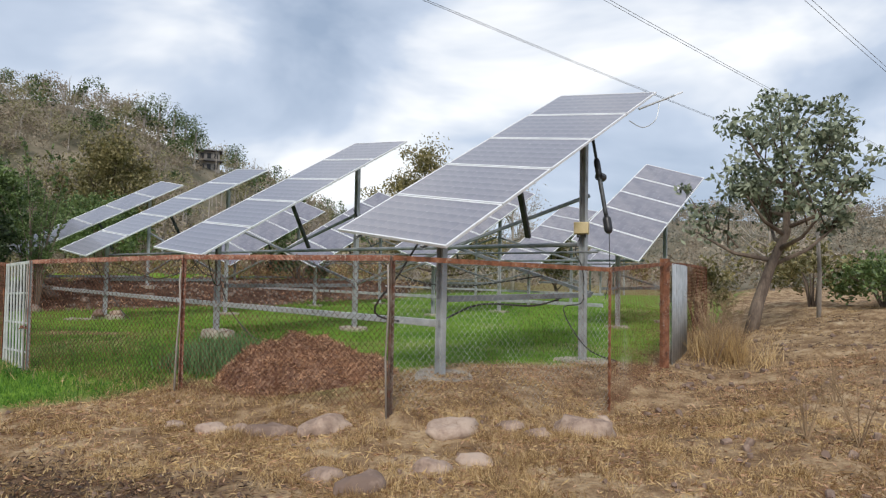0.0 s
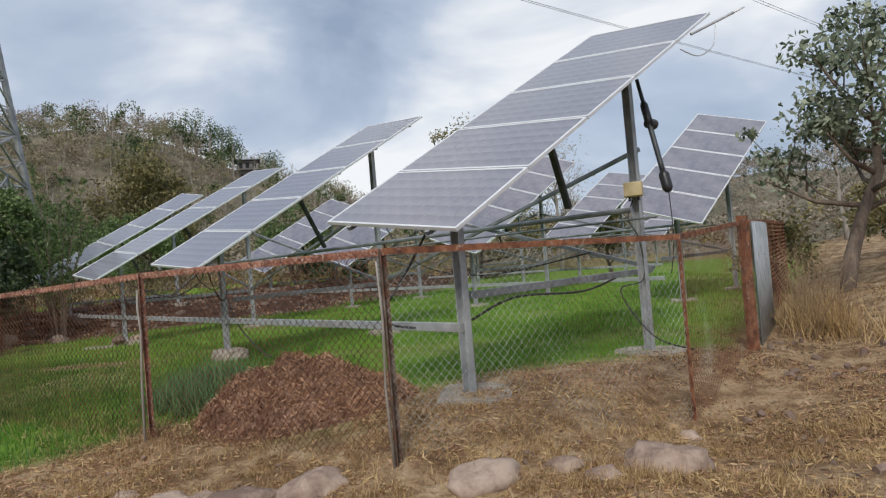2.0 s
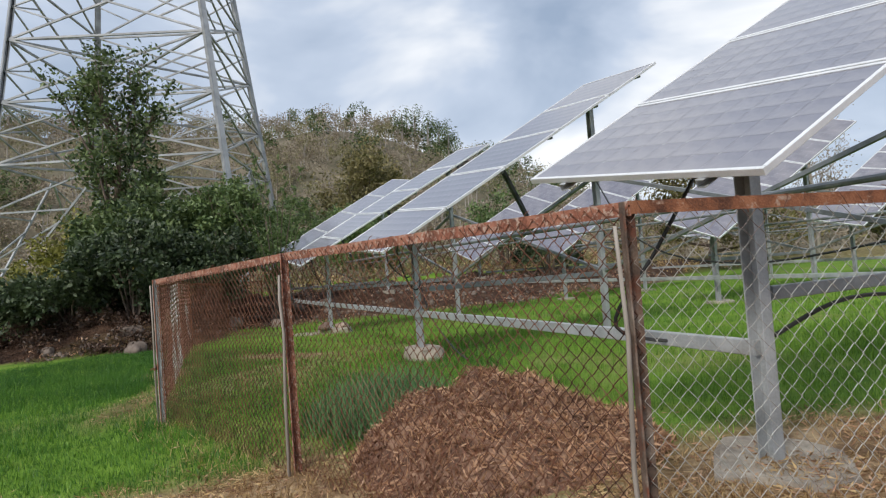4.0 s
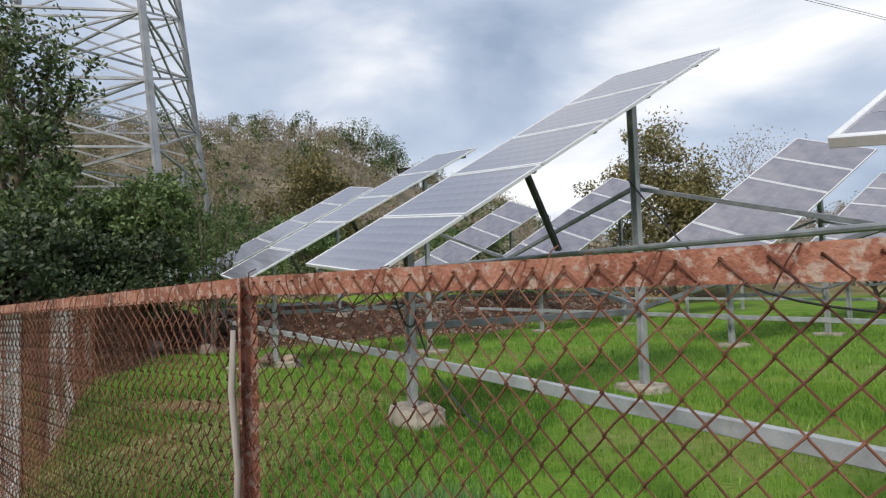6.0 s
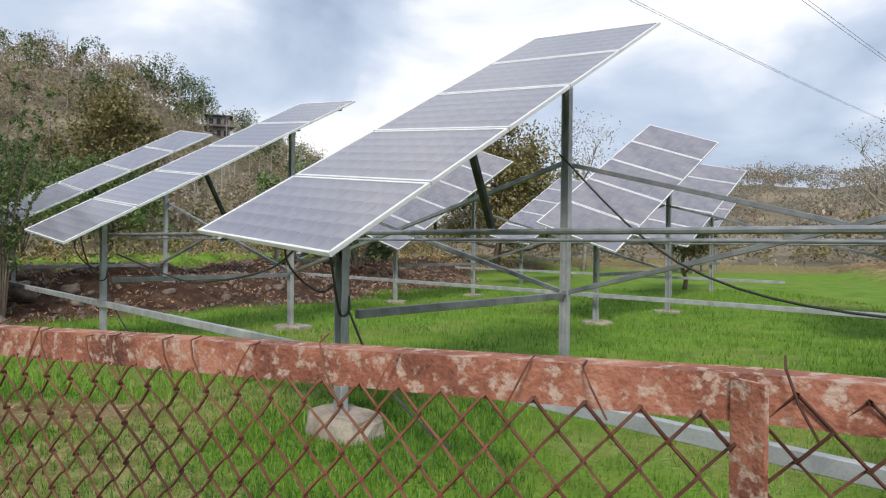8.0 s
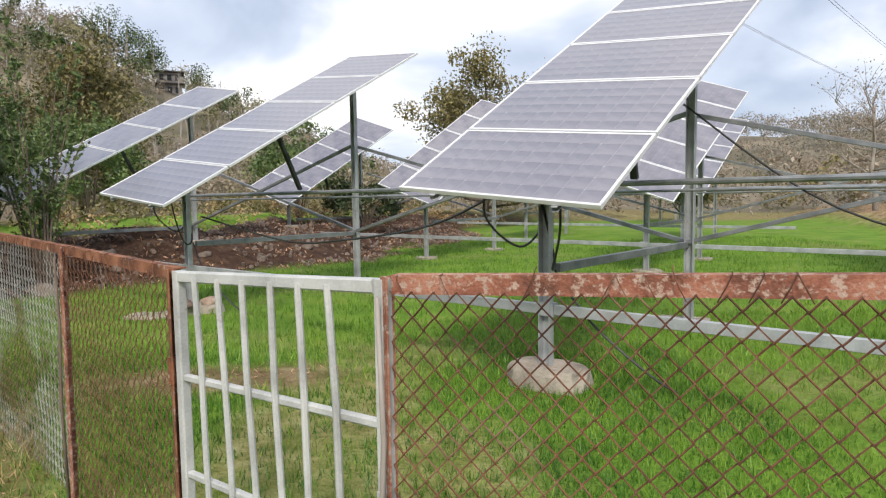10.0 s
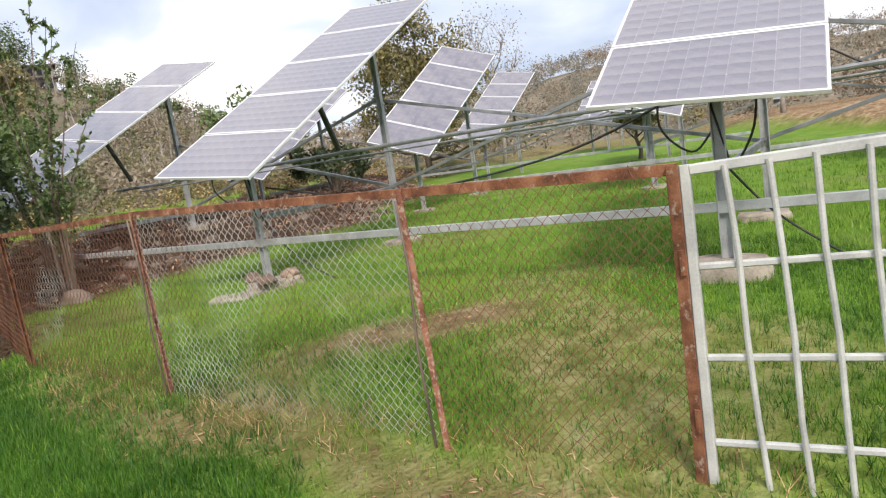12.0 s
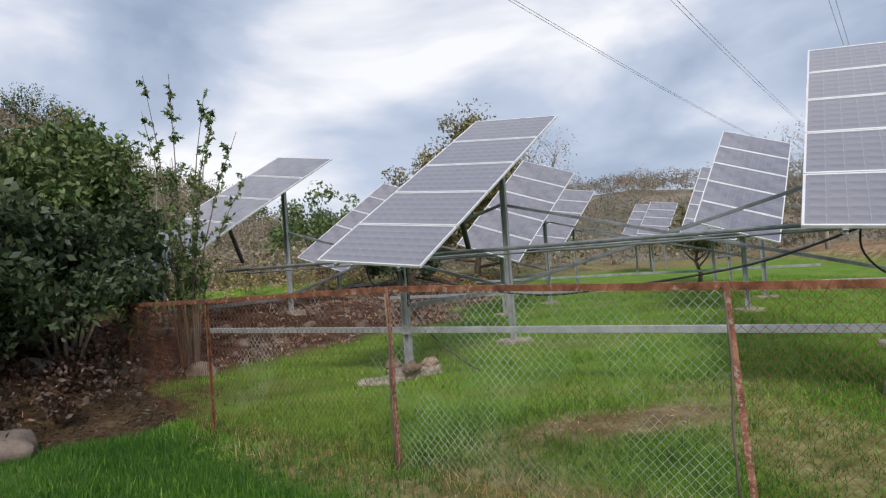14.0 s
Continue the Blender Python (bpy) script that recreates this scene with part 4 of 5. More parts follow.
# Litter brown; under the bushes its darkness also stands in for shade.
DARK_TWIGS = leaf_material("dark_red_brown_twigs", (0.03, 0.018, 0.012), (0.13, 0.075, 0.05))
plume_shrub(-11.2, 17.6, 4.95, 51)


# scrub: the far woods, in bulk
def scrub(name, places, leaf, label, per, leaf_size, tall=1.0):
    pts, size = [], []
    for (x, y, z), r in places:
        q = clump_points(7, per // 7, (x, y, z + r * 0.55 * tall), (r, r, r * 0.7 * tall), r * 0.28)
        q[:, 2] = np.maximum(q[:, 2], z - 0.3)
        pts.append(q)
        size.append(rng.uniform(0.6, 1.2, len(q)) * leaf_size * (0.6 + 0.4 * r))
    return solid(name, leaf_mesh(name, np.concatenate(pts), np.concatenate(size), leaf), None, label, "scrub", kind="stuff")


rnd_far = random.Random(77)


def hill_places(n, lo, hi, r0, r1, t0=0.05, t1=0.85):
    out = []
    for _ in range(n):
        deg, t = rnd_far.uniform(lo, hi), rnd_far.uniform(t0, t1)
        if abs(deg + 20.3) > 1.5 or t > 0.68 or t < 0.3:
            out.append((hill_point(deg, t), rnd_far.uniform(r0, r1)))
    return out


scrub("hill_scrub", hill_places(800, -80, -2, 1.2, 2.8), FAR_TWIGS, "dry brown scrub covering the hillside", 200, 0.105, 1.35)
scrub("hill_woods", hill_places(760, -80, -4, 1.2, 2.8), LEAF_SCRUB, "olive scrub woods covering the hillside", 224, 0.10, 1.2)
scrub("hill_trees", hill_places(90, -70, -6, 1.5, 3.2, 0.2, 0.8), LEAF_MID, "dark green trees scattered over the hillside", 420, 0.12, 1.4)
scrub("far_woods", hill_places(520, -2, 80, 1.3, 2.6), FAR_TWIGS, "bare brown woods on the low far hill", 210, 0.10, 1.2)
scrub("far_trees", hill_places(380, 2, 80, 1.3, 2.6), LEAF_HAZE, "olive woods on the low far hill, paled with haze in their colour", 210, 0.10, 1.2)


def belt(n, lo, hi, r_lo, r_hi, s0, s1):
    out = []
    for _ in range(n):
        az, r = radians(rnd_far.uniform(lo, hi)), rnd_far.uniform(r_lo, r_hi)
        x, y = math.sin(az) * r, math.cos(az) * r
        out.append(((x, y, height(x, y)), rnd_far.uniform(s0, s1)))
    return out


scrub("dry_hedge", belt(80, -40, 60, 45, 56, 1.2, 2.6), TWIGS, "dry brown hedge along the field's far edge", 140, 0.13, 1.3)
scrub("green_hedge", belt(34, -45, 60, 44, 56, 1.0, 2.2), LEAF_OLIVE, "olive hedge along the field's far edge", 140, 0.13, 1.2)
scrub("bank_weeds", [((p.x, p.y, height(p.x, p.y)), rnd_far.uniform(0.4, 0.9)) for p in (at_uv(rnd_far.uniform(-4, 24), rnd_far.uniform(-32, -25.5)) for _ in range(46))],
      LEAF_OLIVE, "olive weeds on top of the earth bank", 150, 0.07)
scrub("undergrowth", [((x, y, height(x, y) - 0.1), rnd_far.uniform(0.22, 0.55)) for x, y in ((rnd_far.uniform(-21, -11.4), rnd_far.uniform(13.4, 18.2)) for _ in range(190)) if fence_side(x, y) < -0.3 and cover(x, y)[1] > 0.5],
      DARK_TWIGS, "dead twigs and leaves under the bushes, darkened for shade", 170, 0.055)
scrub("bank_straw", [((p.x, p.y, height(p.x, p.y)), rnd_far.uniform(0.3, 0.8)) for p in (at_uv(rnd_far.uniform(4, 30), rnd_far.uniform(-30, -24.5)) for _ in range(40))],
      DRY_GRASS, "dry straw weeds on top of the earth bank", 130, 0.06)


def bare_stems():
    """Pale bare trunks standing among the scrub on the slope."""
    rnd = random.Random(15)
    stems = Shape()
    for _ in range(260):
        x, y, z = hill_point(rnd.uniform(-60, -6), rnd.uniform(0.1, 0.72))
        h = rnd.uniform(2.4, 5.0)
        top = Vector((x + rnd.uniform(-0.5, 0.5), y, z + h))
        mid_s = Vector((x, y, z)).lerp(top, 0.55)
        stems.tube([(x, y, z - 0.3), mid_s, top], [0.09, 0.06, 0.02], 4)
        for _ in range(4):
            a = Vector((x, y, z)).lerp(top, rnd.uniform(0.45, 0.9))
            stems.tube([a, a + Vector((rnd.uniform(-0.9, 0.9), rnd.uniform(-0.5, 0.5), rnd.uniform(0.5, 1.3)))], [0.035, 0.012], 3)
    return solid("bare_stems", stems, PALE_BARK, "pale bare trunks among the hillside scrub", "trees", kind="stuff")


bare_stems()


def hill_tree(deg, t, h, seed):
    """A tall far tree: a bare stem and a ragged tuft of foliage."""
    rnd = random.Random(seed)
    x, y, z = hill_point(deg, t)
    base = thing("tree", pose(x, y, z), "tall dark slender tree on the hillside", "tree", "tall trees on the hillside")
    stem = Shape()
    stem.tube([(0, 0, -0.5), (0.1, 0, h * 0.5), (0.25, 0.1, h * 0.85)], [0.22, 0.17, 0.10], 6)
    part("trunk", stem, PALE_BARK, base)
    pts = [np.array((rnd.gauss(0.2, 0.7), rnd.gauss(0, 0.7), h * rnd.uniform(0.45, 0.95))) + puff(80) * 0.75 for _ in range(11)]
    part("crown", leaf_mesh("crown", np.concatenate(pts), rng.uniform(0.08, 0.19, 880), LEAF_MID, slim=0.5), None, base)
    return base


for i, (deg, t, h) in enumerate(((-25.4, 0.55, 6.6), (-24.3, 0.57, 7.2), (-23.2, 0.55, 7.2), (-22.3, 0.58, 6.6), (-21.5, 0.56, 6.0), (-18.3, 0.6, 5.2))):
    hill_tree(deg, t, h, 60 + i)


def hill_house():
    """A small two-storey house high on the slope, half hidden by trees."""
    x, y, z = hill_point(-20.3, 0.62)
    base = thing("house", pose(x, y, z - 0.9, 0, 0, 20), "small pale two-storey house on the hillside", "house")
    body = Shape()
    body.box((3.2, 2.6, 3.3), (0, 0, 1.65))
    part("wall", body, HOUSE_WALL, base)
    for zc in (1.8, 3.4):
        roof = Shape()
        roof.box((3.9, 3.3, 0.14), (0, -0.15, zc))
        part("roof", roof, HOUSE_ROOF, base)
    for zc in (0.9, 2.6):
        for xc in (-1.0, 0.0, 1.0):
            w = Shape()
            w.box((0.55, 0.05, 0.8), (xc, -1.32, zc))
            part("window", w, BLACK, base)
    return base


HOUSE_WALL = material("pale_plaster", [(0.3, (0.24, 0.22, 0.20)), (0.7, (0.36, 0.34, 0.31))], scale=0.8, rough=0.9, bump=0.1)
HOUSE_ROOF = material("dark_roof", [(0.3, (0.06, 0.06, 0.06)), (0.7, (0.13, 0.12, 0.12))], scale=0.8, rough=0.9, bump=0.1)
hill_house()


def pylon():
    """The lower body of a lattice transmission tower: four tapering legs, braced face by face."""
    feet = [Vector((-19.8, 26.2, 0)), Vector((-25.0, 36.2, 0)), Vector((-35.0, 31.0, 0)), Vector((-29.8, 21.0, 0))]
    mid_p = sum(feet, Vector()) / 4
    base = thing("transmission_tower", Matrix.Translation(mid_p), "tall grey steel lattice transmission tower", "pylon")
    top_h = 30.0
    levels = [0.0, 7.3, 10.2, 13.2, 16.4, 20.0, 24.5, 30.0]

    def at(k, z):
        f = 1.037 - 0.56 * z / top_h
        return (feet[k % 4] - mid_p) * f + Vector((0, 0, z))

    for k in range(4):
        leg = Shape()
        leg.channel(at(k, -0.5), at(k, top_h), 0.22, 0.22, 0.05)
        part("leg", leg, TOWER_STEEL, base)
    for k in range(4):
        for lo, hi in zip(levels, levels[1:]):
            belt_bar = Shape()
            belt_bar.beam(at(k, hi), at(k + 1, hi), 0.10, 0.10)
            part("belt", belt_bar, TOWER_STEEL, base)
            c = (at(k, hi) + at(k + 1, hi)) / 2
            braces = [(at(k, lo), c), (at(k + 1, lo), c)] if lo == 0 else [(at(k, lo), at(k + 1, hi)), (at(k + 1, lo), at(k, hi))]
            for a, b in braces:
                s = Shape()
                s.beam(a, b, 0.09, 0.09)
                part("brace", s, TOWER_STEEL, base)
            if lo == 0:
                for q in (0.36, 0.7):
                    for kk in (k, k + 1):
                        s = Shape()
                        s.beam(at(kk, hi * q), at(kk, lo).lerp(c, q), 0.08, 0.08)
                        part("brace", s, TOWER_STEEL, base)
                        s = Shape()
                        s.beam(at(kk, hi * q), at(kk, lo).lerp(c, q + 0.26), 0.07, 0.07)
                        part("brace", s, TOWER_STEEL, base)
            else:
                x_mid = (at(k, lo) + at(k + 1, hi)) / 2
                for kk in (k, k + 1):
                    s = Shape()
                    s.beam(at(kk, (lo + hi) / 2), at(kk, lo).lerp(at(2 * k + 1 - kk, hi), 0.25), 0.07, 0.07)
                    part("brace", s, TOWER_STEEL, base)
                    s = Shape()
                    s.beam(at(kk, (lo + hi) / 2), at(kk, hi).lerp(at(2 * k + 1 - kk, lo), 0.25), 0.07, 0.07)
                    part("brace", s, TOWER_STEEL, base)
    for hi in levels[1:4]:
        for k in (0, 1):
            s = Shape()
            s.beam(at(k, hi), at(k + 2, hi), 0.10, 0.10)
            part("brace", s, TOWER_STEEL, base)
    return base


pylon()

for v in (-32.6, -23.8, -14.4):
    for d in (0.0, 0.45):
        line = Shape()
        pts = []
        for i in range(25):
            u = -70 + 300 * i / 24
            p = at_uv(u, v + d + 0.05 * u)
            pts.append((p.x, p.y, 19.6 + ((u - 60) / 130) ** 2 * 3.0 - d * 0.3))
        line.tube(pts, 0.018, 5)
        solid("power_line", line, POWER_LINE, "high-voltage overhead line against the clouds", "cable", "overhead lines")

rubble = []
for _ in range(2600):
    p = at_uv(rnd_far.uniform(-1, 24), rnd_far.uniform(-25.5, -19.0))
    if cover(p.x, p.y)[1] > 0.4:
        rubble.append((p.x, p.y, height(p.x, p.y) + 0.01))
rub = Shape()
for i, (x, y, z) in enumerate(rubble):
    r = rnd_far.uniform(0.015, 0.07)
    rub.box((r * 2, r * 1.5, r * 1.2), m=pose(x, y, z, rnd_far.uniform(0, 90), rnd_far.uniform(0, 90), rnd_far.uniform(0, 360)), bevel=r * 0.4)
solid("bank_rubble", rub, BANK_STONE, "loose stones and clods on the earth bank", "rubble", kind="stuff")
litter = np.array(rubble)[rng.integers(0, len(rubble), 7000)] + rng.normal(size=(7000, 3)) * np.array((0.15, 0.15, 0.012))
litter[:, 2] += 0.015
solid("leaf_litter", leaf_mesh("leaf_litter", litter, rng.uniform(0.02, 0.07, 7000), STRAW, slim=0.3), None, "dry leaves and twigs on the earth bank", "leaf litter", kind="stuff")

# ---- fittings ----
def wire_loop(points, r=0.008, label="thin black cable hanging below the panels", mat=None, name="cable"):
    """A sagging cable through the given points."""
    pts = [Vector(p) for p in points]
    fine = []
    for i in range(len(pts) - 1):
        p0, p1, p2, p3 = pts[max(i - 1, 0)], pts[i], pts[i + 1], pts[min(i + 2, len(pts) - 1)]
        for k in range(6):
            t = k / 6
            fine.append(0.5 * ((2 * p1) + (p2 - p0) * t + (2 * p0 - 5 * p1 + 4 * p2 - p3) * t * t + (3 * p1 - p0 - 3 * p2 + p3) * t ** 3))
    fine.append(pts[-1])
    s = Shape()
    s.tube(fine, r, 5)
    return solid(name, s, mat or CABLE, label, "cable", "loose cables")


def local(key, along, across, z):
    """A place below a tracker: metres along its axis on plan, to its right, and up."""
    x, y, az = TRACKERS[key][:3]
    a = radians(az)
    return Vector((x + math.sin(a) * along + math.cos(a) * across, y + math.cos(a) * along - math.sin(a) * across, z))


def drive_motor():
    """The linear actuator on the first tracker's tall post, with its junction box."""
    top, low = local("A", 3.52, 0.32, 3.15), local("A", 3.40, 0.66, 1.80)
    base = thing("linear_actuator", Matrix.Translation(low), "black linear actuator slanting beside the tall post", "actuator")
    d = top - low
    for name, a, b, r, mat in (("push_rod", 0.55, 1.0, 0.022, DARK_STEEL), ("tube", 0.16, 0.62, 0.03, DARK_STEEL), ("motor", 0.58, 0.80, 0.045, BLACK), ("end_cap", 0.0, 0.18, 0.058, BLACK)):
        s = Shape()
        n = 6
        pts = [d * (a + (b - a) * i / n) for i in range(n + 1)]
        rad = [r * (0.55 if i in (0, n) and name in ("motor", "end_cap") else 1.0) for i in range(n + 1)]
        s.tube(pts, rad, 10)
        part(name, s, mat, base, smooth=True)
    gear = Shape()
    side = d.orthogonal().normalized()
    gear.tube([d * 0.60 - side * 0.02, d * 0.60 + side * 0.10], 0.06, 12)
    part("gearbox", gear, BLACK, base)
    return base


drive_motor()
wire_loop([local("A", 3.40, 0.66, 1.82), local("A", 3.40, 0.67, 1.3), local("A", 3.43, 0.59, 0.9)], 0.006, "thin black motor cable hanging down")


def junction_box():
    p = local("A", 3.42, 0.22, 1.88)
    base = thing("junction_box", Matrix.Translation(p) @ pose(0, 0, 0, 0, 0, -20), "yellowed plastic junction box on the tall post", "junction box")
    s = Shape()
    s.box((0.20, 0.13, 0.17), (0, -0.07, 0), bevel=0.015)
    part("case", s, CREAM, base)
    lid = Shape()
    lid.box((0.18, 0.012, 0.15), (0, -0.142, 0), bevel=0.004)
    part("lid", lid, CREAM, base)
    for k in (-0.05, 0.05):
        g = Shape()
        g.tube([(k, -0.07, -0.085), (k, -0.07, -0.13)], 0.014, 8)
        part("gland", g, BLACK, base)
    return base


junction_box()
wire_loop([local("A", 3.40, 0.20, 1.76), local("A", 3.34, 0.16, 1.55), local("A", 3.37, 0.26, 1.3), local("A", 3.42, 0.24, 0.85), local("A", 3.0, 0.2, 0.75), local("A", 2.9, 0.62, 0.28), local("A", 3.2, 0.9, 0.10)], 0.009)


def sensor_arm():
    """A thin bar with a small light sensor beyond the first tracker's upper edge."""
    a = local("A", 3.95, 0.80, 3.60)
    b = local("A", 4.42, 1.10, 3.84)
    base = thing("light_sensor", Matrix.Translation(a), "thin steel arm with a small white light sensor", "sensor")
    d = b - a
    s = Shape()
    s.tube([d * 0.0, d], 0.016, 8)
    part("arm", s, GALV, base)
    head = Shape()
    head.beam(d * 0.97, d * 1.22, 0.06, 0.02)
    part("sensor", head, ALU, base)
    return base


sensor_arm()
wire_loop([local("A", 4.2, 0.98, 3.70), local("A", 4.1, 0.98, 3.45), local("A", 3.85, 0.92, 3.30), local("A", 3.6, 0.84, 3.36)], 0.007, "thin pale sensor wire sagging below its arm", GALV)

# cables below the front row
wire_loop([local("A", 0.75, -0.2, 1.7), local("A", 0.4, -0.25, 1.2), local("A", 0.3, -0.55, 0.75), local("A", 0.7, -0.3, 0.62), local("A", 0.66, 0.1, 0.62)], 0.012)
wire_loop([local("A", 0.62, 0.3, 0.72), local("A", 1.2, 0.3, 0.86), local("A", 2.2, 0.3, 0.82), local("A", 3.2, 0.05, 0.9)], 0.012)
for key in "BCD":
    wire_loop([local(key, 0.35, 0.35, 1.66), local(key, 0.45, 0.30, 1.25), local(key, 0.65, 0.12, 0.95), local(key, 0.78, 0.06, 1.02), local(key, 0.75, -0.05, 1.5)], 0.010)
    wire_loop([local(key, 0.5, -0.35, 1.75), local(key, 0.5, -0.4, 1.35), local(key, 0.68, -0.2, 1.1), local(key, 0.8, -0.05, 1.25)], 0.010)
    wire_loop([local(key, 0.80, 0.03, 0.95), local(key, 0.8, 0.35, 0.55), local(key, 0.9, 0.75, 0.20), local(key, 1.0, 0.95, 0.05)], 0.010)
wire_loop([local("B", 0.6, -0.2, 1.6), local("B", 0.9, -1.3, 1.25), local("B", 1.1, -2.8, 1.05), local("C", 1.2, 1.6, 1.0), local("C", 0.9, 0.1, 1.3)], 0.012)
wire_loop([local("B", 3.7, 0.0, 2.5), local("B", 3.2, 1.6, 1.35), local("B", 3.2, 3.2, 1.0), local("A", 3.2, -0.3, 1.2)], 0.011)


# ---- things on the ground ----
def lumpy(name, x, y, r, squash_z, seed, mat, label, category, group="", stretch=1.3, sink=0.35, m=None, z=None):
    """A water-worn stone: a ball pushed in and out, half sunk in the earth."""
    bm = bmesh.new()
    bmesh.ops.create_icosphere(bm, subdivisions=3, radius=1.0)
    rnd = random.Random(seed)
    off = Vector((rnd.uniform(0, 50), rnd.uniform(0, 50), rnd.uniform(0, 50)))
    for v in bm.verts:
        n = v.co.normalized()
        k = 1 + 0.38 * noise.noise(n * 1.3 + off) + 0.16 * noise.noise(n * 2.9 + off) + 0.05 * noise.noise(n * 7 + off)
        flat = max(-0.55, min(0.86, n.z))
        v.co = Vector((n.x * r * stretch * k, n.y * r * 0.85 * k, (flat * 1.15) * r * squash_z * k))
    me = bpy.data.meshes.new(name)
    bm.to_mesh(me)
    bm.free()
    me.materials.append(mat)
    me.shade_smooth()
    z = height(x, y) if z is None else z
    ob = new(name, me)
    ob.matrix_basis = pose(x, y, z + r * squash_z * (0.7 - 2 * sink * 0.7), 0, 0, rnd.uniform(-40, 40))
    return tagged(ob, label, category, group)


STONES = ((-1.46, 5.55, 0.20, 0.55), (-0.98, 5.60, 0.20, 0.75), (-1.95, 5.56, 0.13, 0.6), (-1.72, 5.58, 0.11, 0.7), (1.25, 5.82, 0.26, 0.7), (0.10, 5.60, 0.23, 0.45),
          (-0.50, 4.18, 0.15, 0.85), (-0.80, 4.42, 0.14, 0.6), (-0.05, 4.58, 0.13, 0.85), (0.26, 4.88, 0.13, 0.6), (-2.35, 5.75, 0.10, 0.5),
          (0.62, 5.75, 0.12, 0.5), (0.85, 5.62, 0.10, 0.6), (1.66, 6.62, 0.08, 0.8))
for i, (x, y, r, q) in enumerate(STONES):
    lumpy("stone", x, y, r * 0.9, q, 100 + i, STONE, "rounded buff boulder half sunk in dry grass", "stone", "stones along the fence", sink=0.60)
for i, (x, y, r) in enumerate(((-12.3, 13.9, 0.30), (-11.5, 18.6, 0.30), (-10.95, 17.2, 0.24), (-11.9, 16.6, 0.26), (-10.5, 18.9, 0.15), (-9.8, 19.3, 0.12), (-12.0, 17.6, 0.14),
                                (-10.9, 19.4, 0.2), (-9.3, 20.4, 0.13), (-8.2, 20.9, 0.12), (-12.7, 15.6, 0.2), (-13.2, 14.6, 0.24), (-14.8, 13.6, 0.2), (-7.4, 22.4, 0.14))):
    lumpy("boulder", x, y, r * 0.85, 0.75, 200 + i, BANK_STONE, "pale boulder in the dark earth bank", "stone", "boulders in the bank")
for i, (da, dv) in enumerate(((0.70, -0.24), (0.95, 0.20), (0.55, 0.18))):
    p = local("C", da, dv, 0)
    lumpy("loose_stone", p.x, p.y, 0.10, 0.7, 230 + i, STONE, "loose stone lying on a concrete footing", "stone", "stones on the footing", z=0.10, sink=0.1)


def compost_heap():
    """A heap of red-brown straw and dung with stalks sticking out all over."""
    cx, cy = -1.50, 7.28
    verts, faces = [], []
    n_a, n_r = 90, 30

    def top(px, py):
        q = math.hypot((px - cx) / 1.0, (py - cy) / 0.85)
        peak = math.hypot((px - cx + 0.30) / 0.8, (py - cy - 0.05) / 0.75)
        body = 0.34 * max(0.0, 1 - q ** 2.0) + 0.15 * max(0.0, 1 - peak ** 1.5)
        return body * (1 + 0.45 * nz(px, py, 2.3, 41)) + (0.08 * nz(px, py, 5.0, 43) + 0.05 * nz(px, py, 11.0, 44)) * smooth_step(1.0, 0.75, q)

    for j in range(n_r + 1):
        for i in range(n_a):
            a, q = 2 * math.pi * i / n_a, j / n_r * 1.05
            px, py = cx + math.cos(a) * q * 1.0, cy + math.sin(a) * q * 0.85
            verts.append((px - cx, py - cy, height(px, py) - 0.02 + top(px, py) - 0.05 * (j == n_r)))
    for j in range(n_r):
        for i in range(n_a):
            k = (i + 1) % n_a
            faces.append((j * n_a + i, j * n_a + k, (j + 1) * n_a + k, (j + 1) * n_a + i))
    base = thing("compost_heap", pose(cx, cy, 0), "heap of red-brown straw and dung inside the fence", "heap")
    me = bpy.data.meshes.new("mound")
    me.from_pydata(verts, [], faces)
    me.materials.append(DUNG)
    me.shade_smooth()
    part("mound", me, None, base)
    feet = []
    while len(feet) < 17000:
        a, q = rng.uniform(0, 6.283), rng.uniform(0, 1) ** 0.5
        px, py = cx + math.cos(a) * q, cy + math.sin(a) * q * 0.85
        feet.append((px - cx, py - cy, height(px, py) + top(px, py) - 0.01))
    feet = np.array(feet)
    n = len(feet)
    tagged(part("straw", leaf_mesh("straw", feet + rng.normal(size=(n, 3)) * 0.016, rng.uniform(0.015, 0.06, n), STRAW, slim=0.13), None, base), kind="stuff")
    return base


DUNG = material("red_brown_dung", [(0.3, (0.09, 0.05, 0.034)), (0.5, (0.21, 0.12, 0.08)), (0.7, (0.37, 0.235, 0.155))], scale=9, rough=0.95, bump=1.0, fine=60)
compost_heap()


def stick(points, r, label, mat=None):
    s = Shape()
    s.tube(points, r, 6)
    return solid("stick", s, mat or PALE_BARK, label, "stick", "sticks tied to the fence", smooth=True)


stick([(P2[0] - 0.035, P2[1] - 0.03, -0.12), (P2[0] - 0.055, P2[1] - 0.01, 0.45), (P2[0] - 0.035, P2[1] - 0.03, 0.9), (P2[0] - 0.05, P2[1] - 0.02, 1.28)], [0.011, 0.010, 0.009, 0.007],
      "crooked pale stick tied to a rusty fence post")
stick([(P1[0] - 0.055, P1[1] - 0.03, -0.22), (P1[0] - 0.04, P1[1] - 0.035, 0.4), (P1[0] - 0.012, P1[1] - 0.04, 0.85), (P1[0] - 0.028, P1[1] - 0.04, 1.06), (P1[0] - 0.02, P1[1] - 0.04, 1.22)],
      [0.012, 0.011, 0.009, 0.010, 0.007], "crooked pale stick tied to a rusty fence post")


